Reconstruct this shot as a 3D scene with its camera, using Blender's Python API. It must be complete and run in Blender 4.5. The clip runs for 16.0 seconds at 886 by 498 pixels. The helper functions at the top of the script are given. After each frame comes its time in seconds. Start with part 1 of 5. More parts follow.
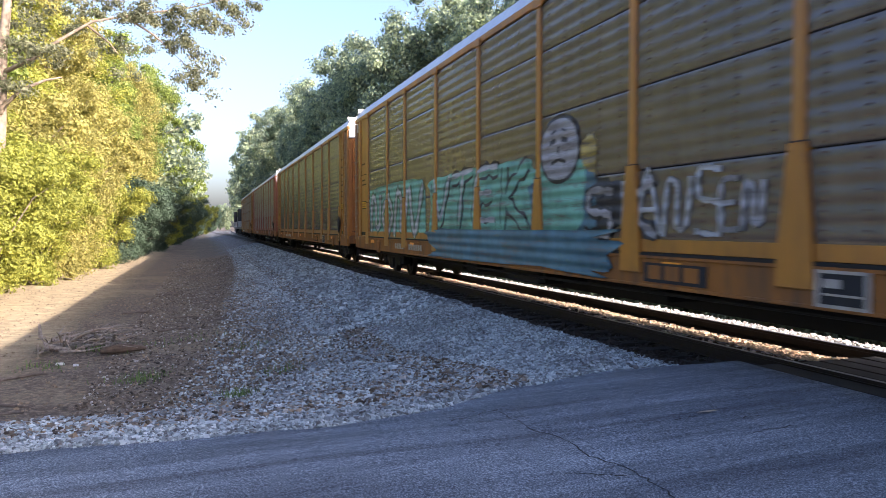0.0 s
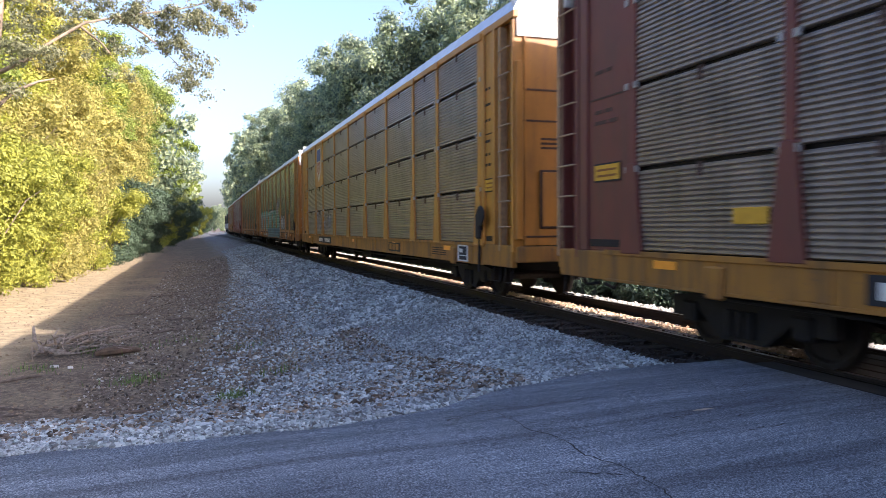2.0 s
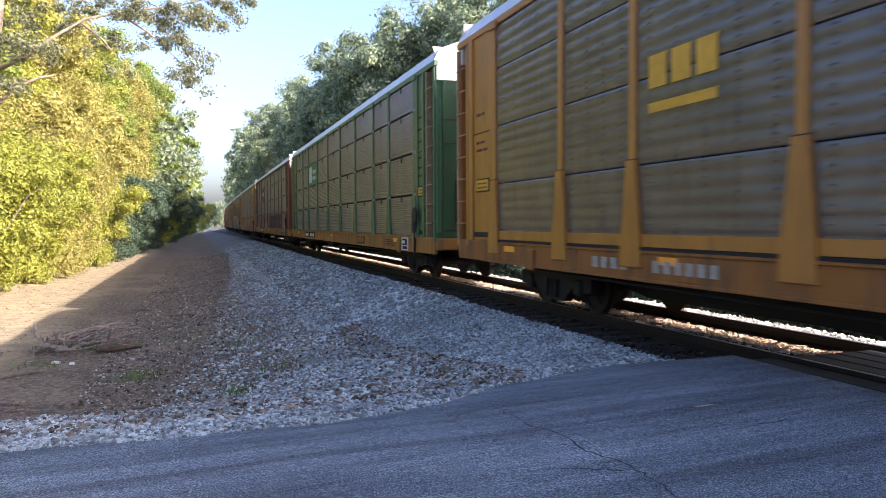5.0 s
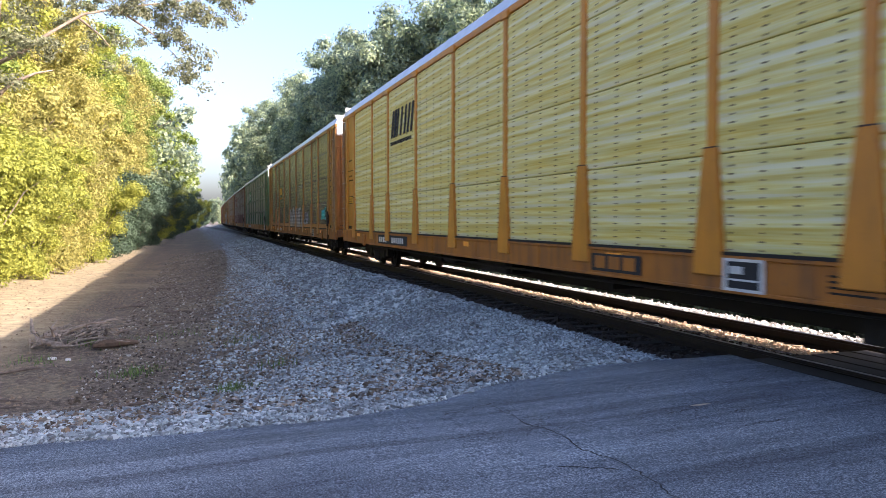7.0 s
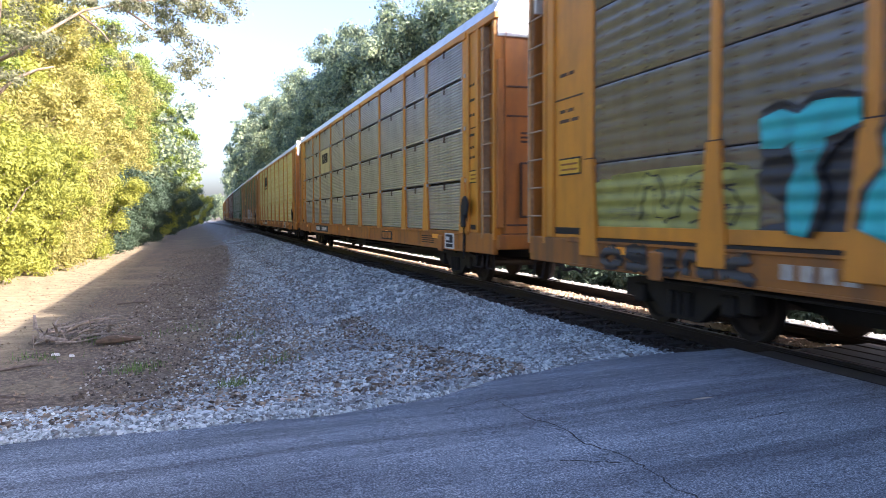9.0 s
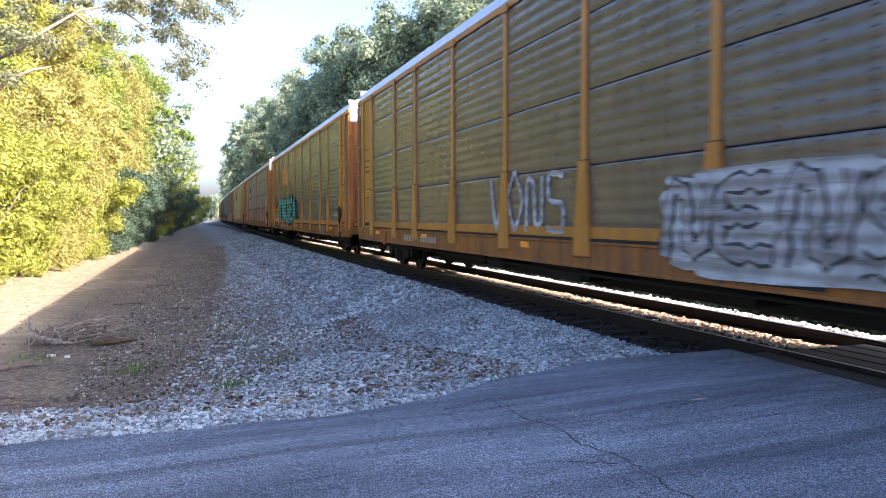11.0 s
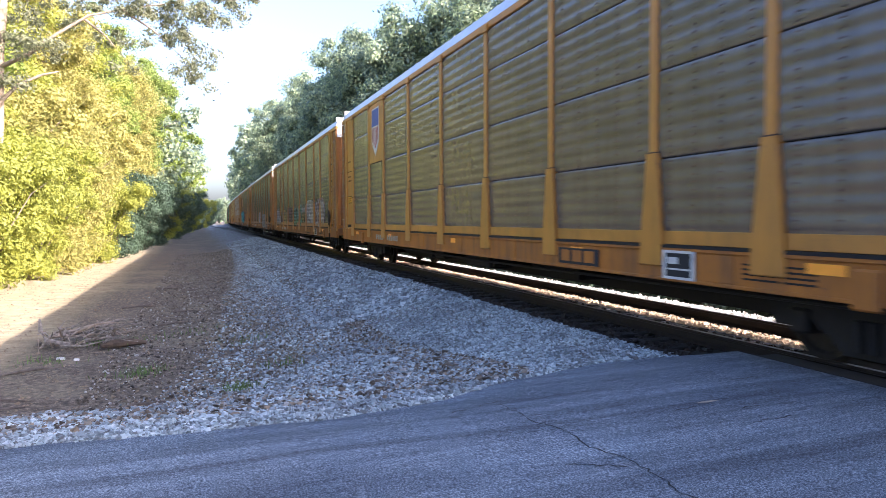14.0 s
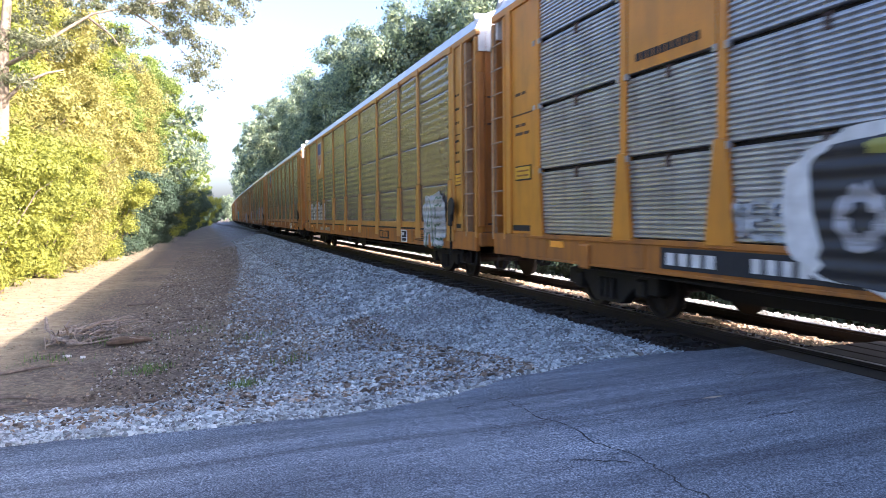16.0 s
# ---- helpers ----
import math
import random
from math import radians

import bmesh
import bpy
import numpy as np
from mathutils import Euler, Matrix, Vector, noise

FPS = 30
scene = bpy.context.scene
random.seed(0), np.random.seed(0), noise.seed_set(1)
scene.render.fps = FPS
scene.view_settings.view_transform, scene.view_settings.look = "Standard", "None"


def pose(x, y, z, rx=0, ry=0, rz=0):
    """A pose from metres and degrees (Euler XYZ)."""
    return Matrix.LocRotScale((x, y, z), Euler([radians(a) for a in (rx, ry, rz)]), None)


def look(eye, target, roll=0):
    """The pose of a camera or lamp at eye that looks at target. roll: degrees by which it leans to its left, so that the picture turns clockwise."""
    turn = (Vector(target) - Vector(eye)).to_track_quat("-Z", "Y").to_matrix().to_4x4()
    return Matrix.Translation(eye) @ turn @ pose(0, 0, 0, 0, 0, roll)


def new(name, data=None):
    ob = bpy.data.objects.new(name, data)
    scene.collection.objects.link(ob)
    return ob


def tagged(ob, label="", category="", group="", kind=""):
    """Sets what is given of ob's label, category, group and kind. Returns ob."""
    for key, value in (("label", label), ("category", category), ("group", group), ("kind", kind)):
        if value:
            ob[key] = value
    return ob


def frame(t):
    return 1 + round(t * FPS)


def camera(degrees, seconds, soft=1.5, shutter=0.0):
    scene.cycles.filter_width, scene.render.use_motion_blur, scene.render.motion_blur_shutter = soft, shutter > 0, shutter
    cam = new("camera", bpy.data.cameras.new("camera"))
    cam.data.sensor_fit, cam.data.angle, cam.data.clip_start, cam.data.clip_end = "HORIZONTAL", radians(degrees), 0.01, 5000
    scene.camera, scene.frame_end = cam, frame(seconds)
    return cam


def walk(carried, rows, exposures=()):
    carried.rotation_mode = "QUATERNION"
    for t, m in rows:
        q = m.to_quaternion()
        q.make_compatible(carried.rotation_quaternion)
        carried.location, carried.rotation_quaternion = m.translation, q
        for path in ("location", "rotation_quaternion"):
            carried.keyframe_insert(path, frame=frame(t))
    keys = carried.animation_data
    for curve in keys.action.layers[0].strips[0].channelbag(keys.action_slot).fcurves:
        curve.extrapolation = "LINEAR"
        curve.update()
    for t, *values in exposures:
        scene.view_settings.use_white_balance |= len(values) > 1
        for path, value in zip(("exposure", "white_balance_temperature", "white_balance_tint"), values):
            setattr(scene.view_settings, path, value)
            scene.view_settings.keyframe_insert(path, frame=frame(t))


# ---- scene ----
EYE = (0.0, 0.0, 1.49)
AIM = [  # seconds, yaw, pitch, roll
    (0, -18.507, -1.776, 0.000),
    (0.5, -18.728, -2.047, 0.008),
    (1, -18.872, -1.875, 0.122),
    (1.5, -18.842, -1.867, 0.246),
    (2, -18.894, -1.782, 0.286),
    (2.5, -18.868, -1.776, 0.194),
    (3, -18.710, -1.964, 0.214),
    (3.5, -18.805, -2.016, 0.175),
    (6, -18.958, -2.198, 0.444),
    (6.5, -19.170, -2.440, 0.418),
    (7, -19.012, -2.227, -0.047),
    (7.5, -18.792, -2.590, -0.140),
    (8, -19.011, -2.724, 0.004),
    (8.5, -19.259, -2.746, 0.064),
    (9, -18.860, -2.640, 0.213),
    (11.5, -19.153, -2.570, 0.153),
    (12, -18.813, -2.735, 0.466),
    (12.5, -18.681, -2.598, 0.383),
    (13, -18.451, -2.458, 0.571),
    (13.5, -18.408, -2.359, 0.412),
    (14, -18.557, -2.371, 0.349),
    (14.5, -18.452, -2.450, 0.550),
    (15, -18.534, -2.466, 0.473),
    (15.5, -18.312, -2.641, 0.503),
    (16, -18.217, -2.649, 0.595)]
cam = camera(62.58, 16.0, soft=0.7, shutter=0.15)
walk(cam, [(t, pose(*EYE, 90 + p, r, y)) for t, y, p, r in AIM], [(0.0, 1.52, 5700, 23), (3.7, 1.53, 5700, 23), (6.0, 1.57, 5700, 23), (8.2, 1.64, 5700, 23), (9.0, 1.86, 5550, 23), (11.5, 1.95, 5500, 23), (16.0, 1.98, 5450, 23)])

# ---- light ----
SUN = Vector((1.0, -1.1, 0.695)).normalized()
world = bpy.data.worlds.new("sky")
scene.world = world
world.use_nodes = True
wn = world.node_tree
sky = wn.nodes.new("ShaderNodeTexSky")
sky.sky_type, sky.sun_disc = "NISHITA", False
sky.sun_elevation = math.asin(SUN.z)
sky.sun_rotation = math.atan2(SUN.x, SUN.y)
sky.dust_density, sky.air_density = 4.0, 1.0
wn.links.new(sky.outputs[0], wn.nodes["Background"].inputs[0])
wn.nodes["Background"].inputs[1].default_value = 0.15
sun = new("sun", bpy.data.lights.new("sun", "SUN"))
sun.data.energy, sun.data.angle, sun.data.color = 5.0, radians(0.5), (1.0, 0.86, 0.66)
sun.matrix_world = look((60, -66, 42), (0, 0, 0))


# ---- materials ----
def mat(name, rough=0.7, metal=0.0):
    m = bpy.data.materials.new(name)
    m.use_nodes = True
    b = m.node_tree.nodes["Principled BSDF"]
    b.inputs["Roughness"].default_value, b.inputs["Metallic"].default_value = rough, metal
    return m, m.node_tree, b


def ramp(nt, fac, stops):
    r = nt.nodes.new("ShaderNodeValToRGB")
    while len(r.color_ramp.elements) < len(stops):
        r.color_ramp.elements.new(0.5)
    for e, (p, c) in zip(r.color_ramp.elements, stops):
        e.position, e.color = p, (*c, 1)
    nt.links.new(fac, r.inputs[0])
    return r.outputs[0]


def tex(nt, scale=5.0, detail=6.0, stretch=(1, 1, 1), kind="ShaderNodeTexNoise", coord="Object", rough=0.6):
    tc, mp, n = nt.nodes.new("ShaderNodeTexCoord"), nt.nodes.new("ShaderNodeMapping"), nt.nodes.new(kind)
    mp.inputs["Scale"].default_value = stretch
    nt.links.new(tc.outputs[coord], mp.inputs[0])
    nt.links.new(mp.outputs[0], n.inputs["Vector"])
    n.inputs["Scale"].default_value = scale
    if kind == "ShaderNodeTexNoise":
        n.inputs["Detail"].default_value, n.inputs["Roughness"].default_value = detail, rough
        return n.outputs[0]
    return n.outputs["Distance"]


def mix(nt, fac, a, b, how="MIX"):
    x = nt.nodes.new("ShaderNodeMix")
    x.data_type, x.blend_type = "RGBA", how
    for sock, v in ((x.inputs[0], fac), (x.inputs[6], a), (x.inputs[7], b)):
        if isinstance(v, (int, float)):
            sock.default_value = v
        elif isinstance(v, tuple):
            sock.default_value = (*v, 1)
        else:
            nt.links.new(v, sock)
    return x.outputs[2]


def bump(nt, b, height, strength=0.3, dist=0.01):
    n = nt.nodes.new("ShaderNodeBump")
    n.inputs["Strength"].default_value, n.inputs["Distance"].default_value = strength, dist
    nt.links.new(height, n.inputs["Height"])
    nt.links.new(n.outputs[0], b.inputs["Normal"])


def paint(name, colour, wear=0.35, rough=0.42, rust=(0.12, 0.06, 0.035), grime=(0.045, 0.034, 0.024), metal=0.0):
    """Weathered paint on steel: two scales of dirt, rust spots and streaks that run down."""
    m, nt, b = mat(name, rough, metal)
    blot = ramp(nt, tex(nt, 1.3), [(0.35, (0, 0, 0)), (0.75, (1, 1, 1))])
    run = ramp(nt, tex(nt, 6.0, 5.0, (1, 1, 0.12)), [(0.45, (0, 0, 0)), (0.8, (1, 1, 1))])
    spot = ramp(nt, tex(nt, 14.0, 8.0), [(0.62, (0, 0, 0)), (0.72, (1, 1, 1))])
    dull = tuple(0.66 * c + 0.006 for c in colour)
    c = mix(nt, blot, colour, dull)
    w = nt.nodes.new("ShaderNodeMath")
    w.operation, w.inputs[1].default_value = "MULTIPLY", wear
    nt.links.new(run, w.inputs[0])
    c = mix(nt, w.outputs[0], c, grime)
    w2 = nt.nodes.new("ShaderNodeMath")
    w2.operation, w2.inputs[1].default_value = "MULTIPLY", wear * 1.2
    nt.links.new(spot, w2.inputs[0])
    c = mix(nt, w2.outputs[0], c, rust)
    nt.links.new(c, b.inputs["Base Color"])
    bump(nt, b, tex(nt, 40.0, 4.0), 0.15, 0.004)
    return m


def plain(name, colour, rough=0.7, metal=0.0, spread=0.25, scale=8.0):
    m, nt, b = mat(name, rough, metal)
    lo, hi = tuple(c * (1 - spread) for c in colour), tuple(min(1, c * (1 + spread)) for c in colour)
    nt.links.new(ramp(nt, tex(nt, scale), [(0.3, lo), (0.7, hi)]), b.inputs["Base Color"])
    bump(nt, b, tex(nt, scale * 8, 5.0), 0.2, 0.005)
    return m


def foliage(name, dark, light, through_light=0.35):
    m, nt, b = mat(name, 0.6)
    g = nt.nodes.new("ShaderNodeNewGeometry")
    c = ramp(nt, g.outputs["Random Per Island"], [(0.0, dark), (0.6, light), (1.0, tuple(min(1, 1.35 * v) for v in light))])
    # metre-wide patches go towards dark: shade between leaf clumps, put in colour
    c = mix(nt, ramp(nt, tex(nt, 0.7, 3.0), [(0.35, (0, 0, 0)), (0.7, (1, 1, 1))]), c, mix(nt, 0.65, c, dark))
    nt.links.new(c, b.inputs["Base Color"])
    t = nt.nodes.new("ShaderNodeBsdfTranslucent")
    nt.links.new(c, t.inputs[0])
    x = nt.nodes.new("ShaderNodeMixShader")
    x.inputs[0].default_value = through_light
    nt.links.new(b.outputs[0], x.inputs[1])
    nt.links.new(t.outputs[0], x.inputs[2])
    nt.links.new(x.outputs[0], nt.nodes["Material Output"].inputs[0])
    return m


def ground_material():
    """Grey crushed stone along the track, brown earth and leaf litter beside it, sand in the ditch, painted paler where
    sun falls.
    """
    m, nt, b = mat("earth_and_stone", 0.95)
    tc, sep = nt.nodes.new("ShaderNodeTexCoord"), nt.nodes.new("ShaderNodeSeparateXYZ")
    nt.links.new(tc.outputs["Object"], sep.inputs[0])
    big = tex(nt, 0.4, 6.0)
    litter = ramp(nt, tex(nt, 9.0, 8.0, rough=0.75), [(0.34, (0.022, 0.016, 0.011)), (0.5, (0.090, 0.068, 0.045)), (0.68, (0.25, 0.20, 0.14))])
    sand = ramp(nt, tex(nt, 3.0, 8.0), [(0.3, (0.22, 0.17, 0.093)), (0.7, (0.46, 0.37, 0.215))])
    sunlit = nt.nodes.new("ShaderNodeMapRange")   # paler sand past the train's shadow edge, sunlight put in colour
    sunlit.inputs["From Min"].default_value, sunlit.inputs["From Max"].default_value = -4.6, -3.0
    sunlit.inputs["To Min"].default_value, sunlit.inputs["To Max"].default_value = 0.9, 0.0
    nt.links.new(sep.outputs[0], sunlit.inputs[0])
    more = nt.nodes.new("ShaderNodeMath")
    more.operation, more.use_clamp = "ADD", True
    nt.links.new(ramp(nt, big, [(0.50, (0, 0, 0)), (0.80, (0.5, 0.5, 0.5))]), more.inputs[0])
    nt.links.new(sunlit.outputs[0], more.inputs[1])
    earth = mix(nt, more.outputs[0], litter, sand)
    v = nt.nodes.new("ShaderNodeTexVoronoi")
    v.inputs["Scale"].default_value = 22.0
    nt.links.new(tc.outputs["Object"], v.inputs["Vector"])
    stone = mix(nt, 0.85, v.outputs["Color"], (0.24, 0.25, 0.265))
    stone = mix(nt, ramp(nt, v.outputs["Distance"], [(0.25, (0, 0, 0)), (0.65, (1, 1, 1))]), stone, (0.07, 0.065, 0.06))
    # stones lie over x = 2 .. 12, with an uneven edge
    a = nt.nodes.new("ShaderNodeMath")
    a.operation, a.inputs[1].default_value = "MULTIPLY_ADD", 4.0
    nt.links.new(tex(nt, 0.9, 6.0), a.inputs[0])
    nt.links.new(sep.outputs[0], a.inputs[2])
    lo = nt.nodes.new("ShaderNodeMapRange")
    lo.inputs["From Min"].default_value, lo.inputs["From Max"].default_value = 3.6, 5.0
    nt.links.new(a.outputs[0], lo.inputs[0])
    hi = nt.nodes.new("ShaderNodeMapRange")
    hi.inputs["From Min"].default_value, hi.inputs["From Max"].default_value = 12.0, 13.0
    hi.inputs["To Min"].default_value, hi.inputs["To Max"].default_value = 1.0, 0.0
    nt.links.new(a.outputs[0], hi.inputs[0])
    k = nt.nodes.new("ShaderNodeMath")
    k.operation = "MULTIPLY"
    nt.links.new(lo.outputs[0], k.inputs[0])
    nt.links.new(hi.outputs[0], k.inputs[1])
    # dark strip by the near rail: oily stone with train shade painted in
    strip_dx = nt.nodes.new("ShaderNodeMath")
    strip_dx.operation, strip_dx.inputs[1].default_value = "SUBTRACT", 7.85
    nt.links.new(a.outputs[0], strip_dx.inputs[0])
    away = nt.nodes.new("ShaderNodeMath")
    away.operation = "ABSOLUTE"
    nt.links.new(strip_dx.outputs[0], away.inputs[0])
    shade_mask = nt.nodes.new("ShaderNodeMapRange")
    shade_mask.inputs["From Min"].default_value, shade_mask.inputs["From Max"].default_value = 0.45, 0.75
    shade_mask.inputs["To Min"].default_value, shade_mask.inputs["To Max"].default_value = 0.85, 0.0
    nt.links.new(away.outputs[0], shade_mask.inputs[0])
    stone = mix(nt, shade_mask.outputs[0], stone, (0.018, 0.013, 0.010))
    nt.links.new(mix(nt, k.outputs[0], earth, stone), b.inputs["Base Color"])
    bump(nt, b, mix(nt, k.outputs[0], tex(nt, 20.0, 8.0), v.outputs["Distance"]), 0.7, 0.03)
    return m


def asphalt_material():
    """Worn asphalt: pale and dark aggregate, wheel-worn streaks along the road, darker patches."""
    m, nt, b = mat("worn_asphalt", 0.85)
    grit = ramp(nt, tex(nt, 75.0, 4.0, rough=0.85), [(0.38, (0.026, 0.033, 0.044)), (0.5, (0.100, 0.121, 0.150)), (0.62, (0.34, 0.38, 0.42))])
    worn = ramp(nt, tex(nt, 0.8, 6.0, (0.35, 1.6, 1)), [(0.33, (0.60, 0.60, 0.63)), (0.66, (1.38, 1.36, 1.33))])
    streak = ramp(nt, tex(nt, 1.1, 7.0, (0.22, 4.2, 1), rough=0.7), [(0.36, (0.62, 0.62, 0.63)), (0.5, (1.0, 1.0, 1.0)), (0.66, (1.3, 1.3, 1.28))])
    chip = ramp(nt, tex(nt, 22.0, 3.0), [(0.34, (0.45, 0.46, 0.48)), (0.45, (1.0, 1.0, 1.0))])
    c = mix(nt, 1.0, grit, worn, "MULTIPLY")
    c = mix(nt, 1.0, c, streak, "MULTIPLY")
    c = mix(nt, 0.7, c, chip, "MULTIPLY")
    nt.links.new(c, b.inputs["Base Color"])
    bump(nt, b, tex(nt, 110.0, 4.0), 0.8, 0.008)
    return m


ASPHALT, GROUND = asphalt_material(), ground_material()
CRACK = plain("crack_filler", (0.02, 0.02, 0.02), 0.9)
STONE_MIX, _nt, _b = mat("crushed_stone", 0.9)
_g = _nt.nodes.new("ShaderNodeNewGeometry")
_c = ramp(_nt, _g.outputs["Random Per Island"], [(0.0, (0.035, 0.042, 0.052)), (0.3, (0.145, 0.195, 0.22)), (0.75, (0.40, 0.495, 0.535)), (1.0, (0.62, 0.70, 0.73))])
_c = mix(_nt, 1.0, _c, ramp(_nt, tex(_nt, 0.75, 5.0, rough=0.7), [(0.38, (0.55, 0.57, 0.60)), (0.54, (1.0, 1.0, 1.0)), (0.7, (1.3, 1.28, 1.24))]), "MULTIPLY")
_nt.links.new(mix(_nt, 0.3, _c, ramp(_nt, tex(_nt, 30.0), [(0.3, (0.1, 0.09, 0.08)), (0.7, (0.45, 0.43, 0.4))])), _b.inputs["Base Color"])
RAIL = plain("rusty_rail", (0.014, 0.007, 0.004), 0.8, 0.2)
RAIL_TOP = plain("worn_rail_head", (0.22, 0.20, 0.18), 0.5, 0.9, 0.1)
# oily stone, its colour darkened further for the shade under the train
SHADED_STONE = plain("oily_shaded_stone", (0.022, 0.015, 0.011), 0.9, 0, 0.5, 9.0)
# creosote brown, taken darker for the shade under the train
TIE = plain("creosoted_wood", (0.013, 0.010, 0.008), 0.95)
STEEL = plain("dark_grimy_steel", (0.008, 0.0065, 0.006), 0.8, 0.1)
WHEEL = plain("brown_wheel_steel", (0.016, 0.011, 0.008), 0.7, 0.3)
ROOF = plain("galvanised_roof", (0.52, 0.54, 0.57), 0.45, 0.55, 0.12, 2.0)
BARK = plain("grey_bark", (0.24, 0.19, 0.14), 0.95, 0, 0.45, 5.0)
PALE_BARK = plain("pale_bark", (0.25, 0.195, 0.14), 0.9, 0, 0.4, 4.0)
DEADWOOD = plain("weathered_deadwood", (0.21, 0.178, 0.148), 0.95, 0, 0.55, 12.0)
WHITE = plain("white_paint", (0.55, 0.55, 0.53), 0.7, 0, 0.2, 5.0)
BLACK = plain("black_paint", (0.015, 0.015, 0.016), 0.85)
ORANGE = plain("orange_reflector", (0.85, 0.32, 0.02), 0.4, 0, 0.1)
YELLOW_MARK = plain("yellow_marking", (0.55, 0.30, 0.012), 0.6, 0, 0.15)
BLUE = plain("blue_sign_paint", (0.03, 0.07, 0.28), 0.6)
RED = plain("faded_red_sign_paint", (0.24, 0.05, 0.04), 0.6, 0, 0.3, 3.0)
GREEN_SIGN = plain("green_sign_paint", (0.03, 0.17, 0.06), 0.6, 0, 0.2, 3.0)

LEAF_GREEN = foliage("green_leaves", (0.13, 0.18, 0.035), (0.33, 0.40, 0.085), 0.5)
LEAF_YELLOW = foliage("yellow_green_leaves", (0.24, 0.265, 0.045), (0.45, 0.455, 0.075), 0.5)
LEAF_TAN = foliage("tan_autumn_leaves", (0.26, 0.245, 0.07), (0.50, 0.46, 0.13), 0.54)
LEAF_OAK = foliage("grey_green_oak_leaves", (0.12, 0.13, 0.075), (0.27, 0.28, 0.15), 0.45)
# blue-green and pale tones carry the far woods' haze and sunny tips
LEAF_HAZY = foliage("hazy_green_leaves", (0.12, 0.185, 0.16), (0.47, 0.53, 0.30), 0.5)
# darker leaf copy: shade on bushes along and beyond the track, as colour
LEAF_SHADED = foliage("shaded_green_leaves", (0.03, 0.055, 0.033), (0.085, 0.13, 0.07), 0.25)
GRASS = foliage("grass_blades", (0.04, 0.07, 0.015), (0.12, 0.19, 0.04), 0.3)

# ---- mesh helpers ----
CENTRE = 6.95          # the track's middle line
BEND = 7000.0          # the track's very wide curve


def bend(y):
    return max(0.0, y - 20.0) ** 2 / (2 * BEND)


def box(bm, x0, x1, y0, y1, z0, z1, bevel=0.0):
    vs = [bm.verts.new((x, y, z)) for x in (x0, x1) for y in (y0, y1) for z in (z0, z1)]
    fs = [bm.faces.new([vs[i] for i in q]) for q in ((0, 1, 3, 2), (4, 6, 7, 5), (0, 4, 5, 1), (2, 3, 7, 6), (0, 2, 6, 4), (1, 5, 7, 3))]
    if bevel:
        bmesh.ops.bevel(bm, geom=list({e for f in fs for e in f.edges}), offset=bevel, segments=1, affect="EDGES")
    return vs


def tube(bm, points, radii, sides=6):
    """A round bar or limb through points; radii one for each point."""
    rings = []
    for i, p in enumerate(points):
        p = Vector(p)
        d = (Vector(points[min(i + 1, len(points) - 1)]) - Vector(points[max(i - 1, 0)])).normalized()
        a = d.orthogonal().normalized() if abs(d.z) < 0.95 else Vector((1, 0, 0))
        a = (a - d * a.dot(d)).normalized()
        b = d.cross(a)
        rings.append([bm.verts.new(p + radii[i] * (a * math.cos(2 * math.pi * k / sides) + b * math.sin(2 * math.pi * k / sides))) for k in range(sides)])
    for r, s in zip(rings, rings[1:]):
        for k in range(sides):
            bm.faces.new((r[k], r[(k + 1) % sides], s[(k + 1) % sides], s[k]))
    bm.faces.new(rings[0][::-1])
    bm.faces.new(rings[-1])


def lathe(bm, profile, axis_y=0.0, sides=24, centre=(0, 0, 0)):
    """A solid turned about the x axis; profile: (x, radius)."""
    rings = []
    for x, r in profile:
        rings.append([bm.verts.new((centre[0] + x, centre[1] + r * math.cos(2 * math.pi * k / sides), centre[2] + r * math.sin(2 * math.pi * k / sides))) for k in range(sides)])
    for r, s in zip(rings, rings[1:]):
        for k in range(sides):
            bm.faces.new((r[k], r[(k + 1) % sides], s[(k + 1) % sides], s[k]))
    bm.faces.new(rings[0][::-1])
    bm.faces.new(rings[-1])


def prism(bm, outline, x0, x1):
    """An outline in (y, z) drawn out from x0 to x1."""
    a = [bm.verts.new((x0, y, z)) for y, z in outline]
    b = [bm.verts.new((x1, y, z)) for y, z in outline]
    bm.faces.new(a)
    bm.faces.new(b[::-1])
    for i in range(len(outline)):
        j = (i + 1) % len(outline)
        bm.faces.new((a[i], b[i], b[j], a[j]))


def data(name, bm, *materials, smooth=False):
    bmesh.ops.recalc_face_normals(bm, faces=bm.faces[:])
    me = bpy.data.meshes.new(name)
    bm.to_mesh(me)
    bm.free()
    for m in materials:
        me.materials.append(m)
    if smooth:
        me.shade_smooth()
    return me


def put(name, me, parent=None, m=None, label=""):
    ob = new(name, me)
    ob.parent = parent
    if m is not None:
        ob.matrix_basis = m
    return tagged(ob, label)


def part(name, bm, material, parent, label="", m=None, smooth=False):
    return put(name, data(name, bm, material, smooth=smooth), parent, m, label)


def soup(name, verts, faces, material):
    me = bpy.data.meshes.new(name)
    me.from_pydata(verts.tolist(), [], faces.tolist())
    me.materials.append(material)
    return me


# ---- ground, road, track ----
EDGE = ((-60, 7.2), (-8, 6.45), (-1.42, 6.15), (-0.23, 5.98), (1.07, 5.88), (2.0, 6.05), (2.78, 6.45), (4.08, 6.8), (5.25, 6.65), (9, 6.6), (60, 8))


def edge_y(x):
    return float(np.interp(x, [p[0] for p in EDGE], [p[1] for p in EDGE]))


def road_z(x):
    return float(np.interp(x, (-60, -6, 1, 5.2, 8.7, 14, 60), (-0.9, -0.3, -0.14, -0.02, -0.02, -0.15, -0.6)))


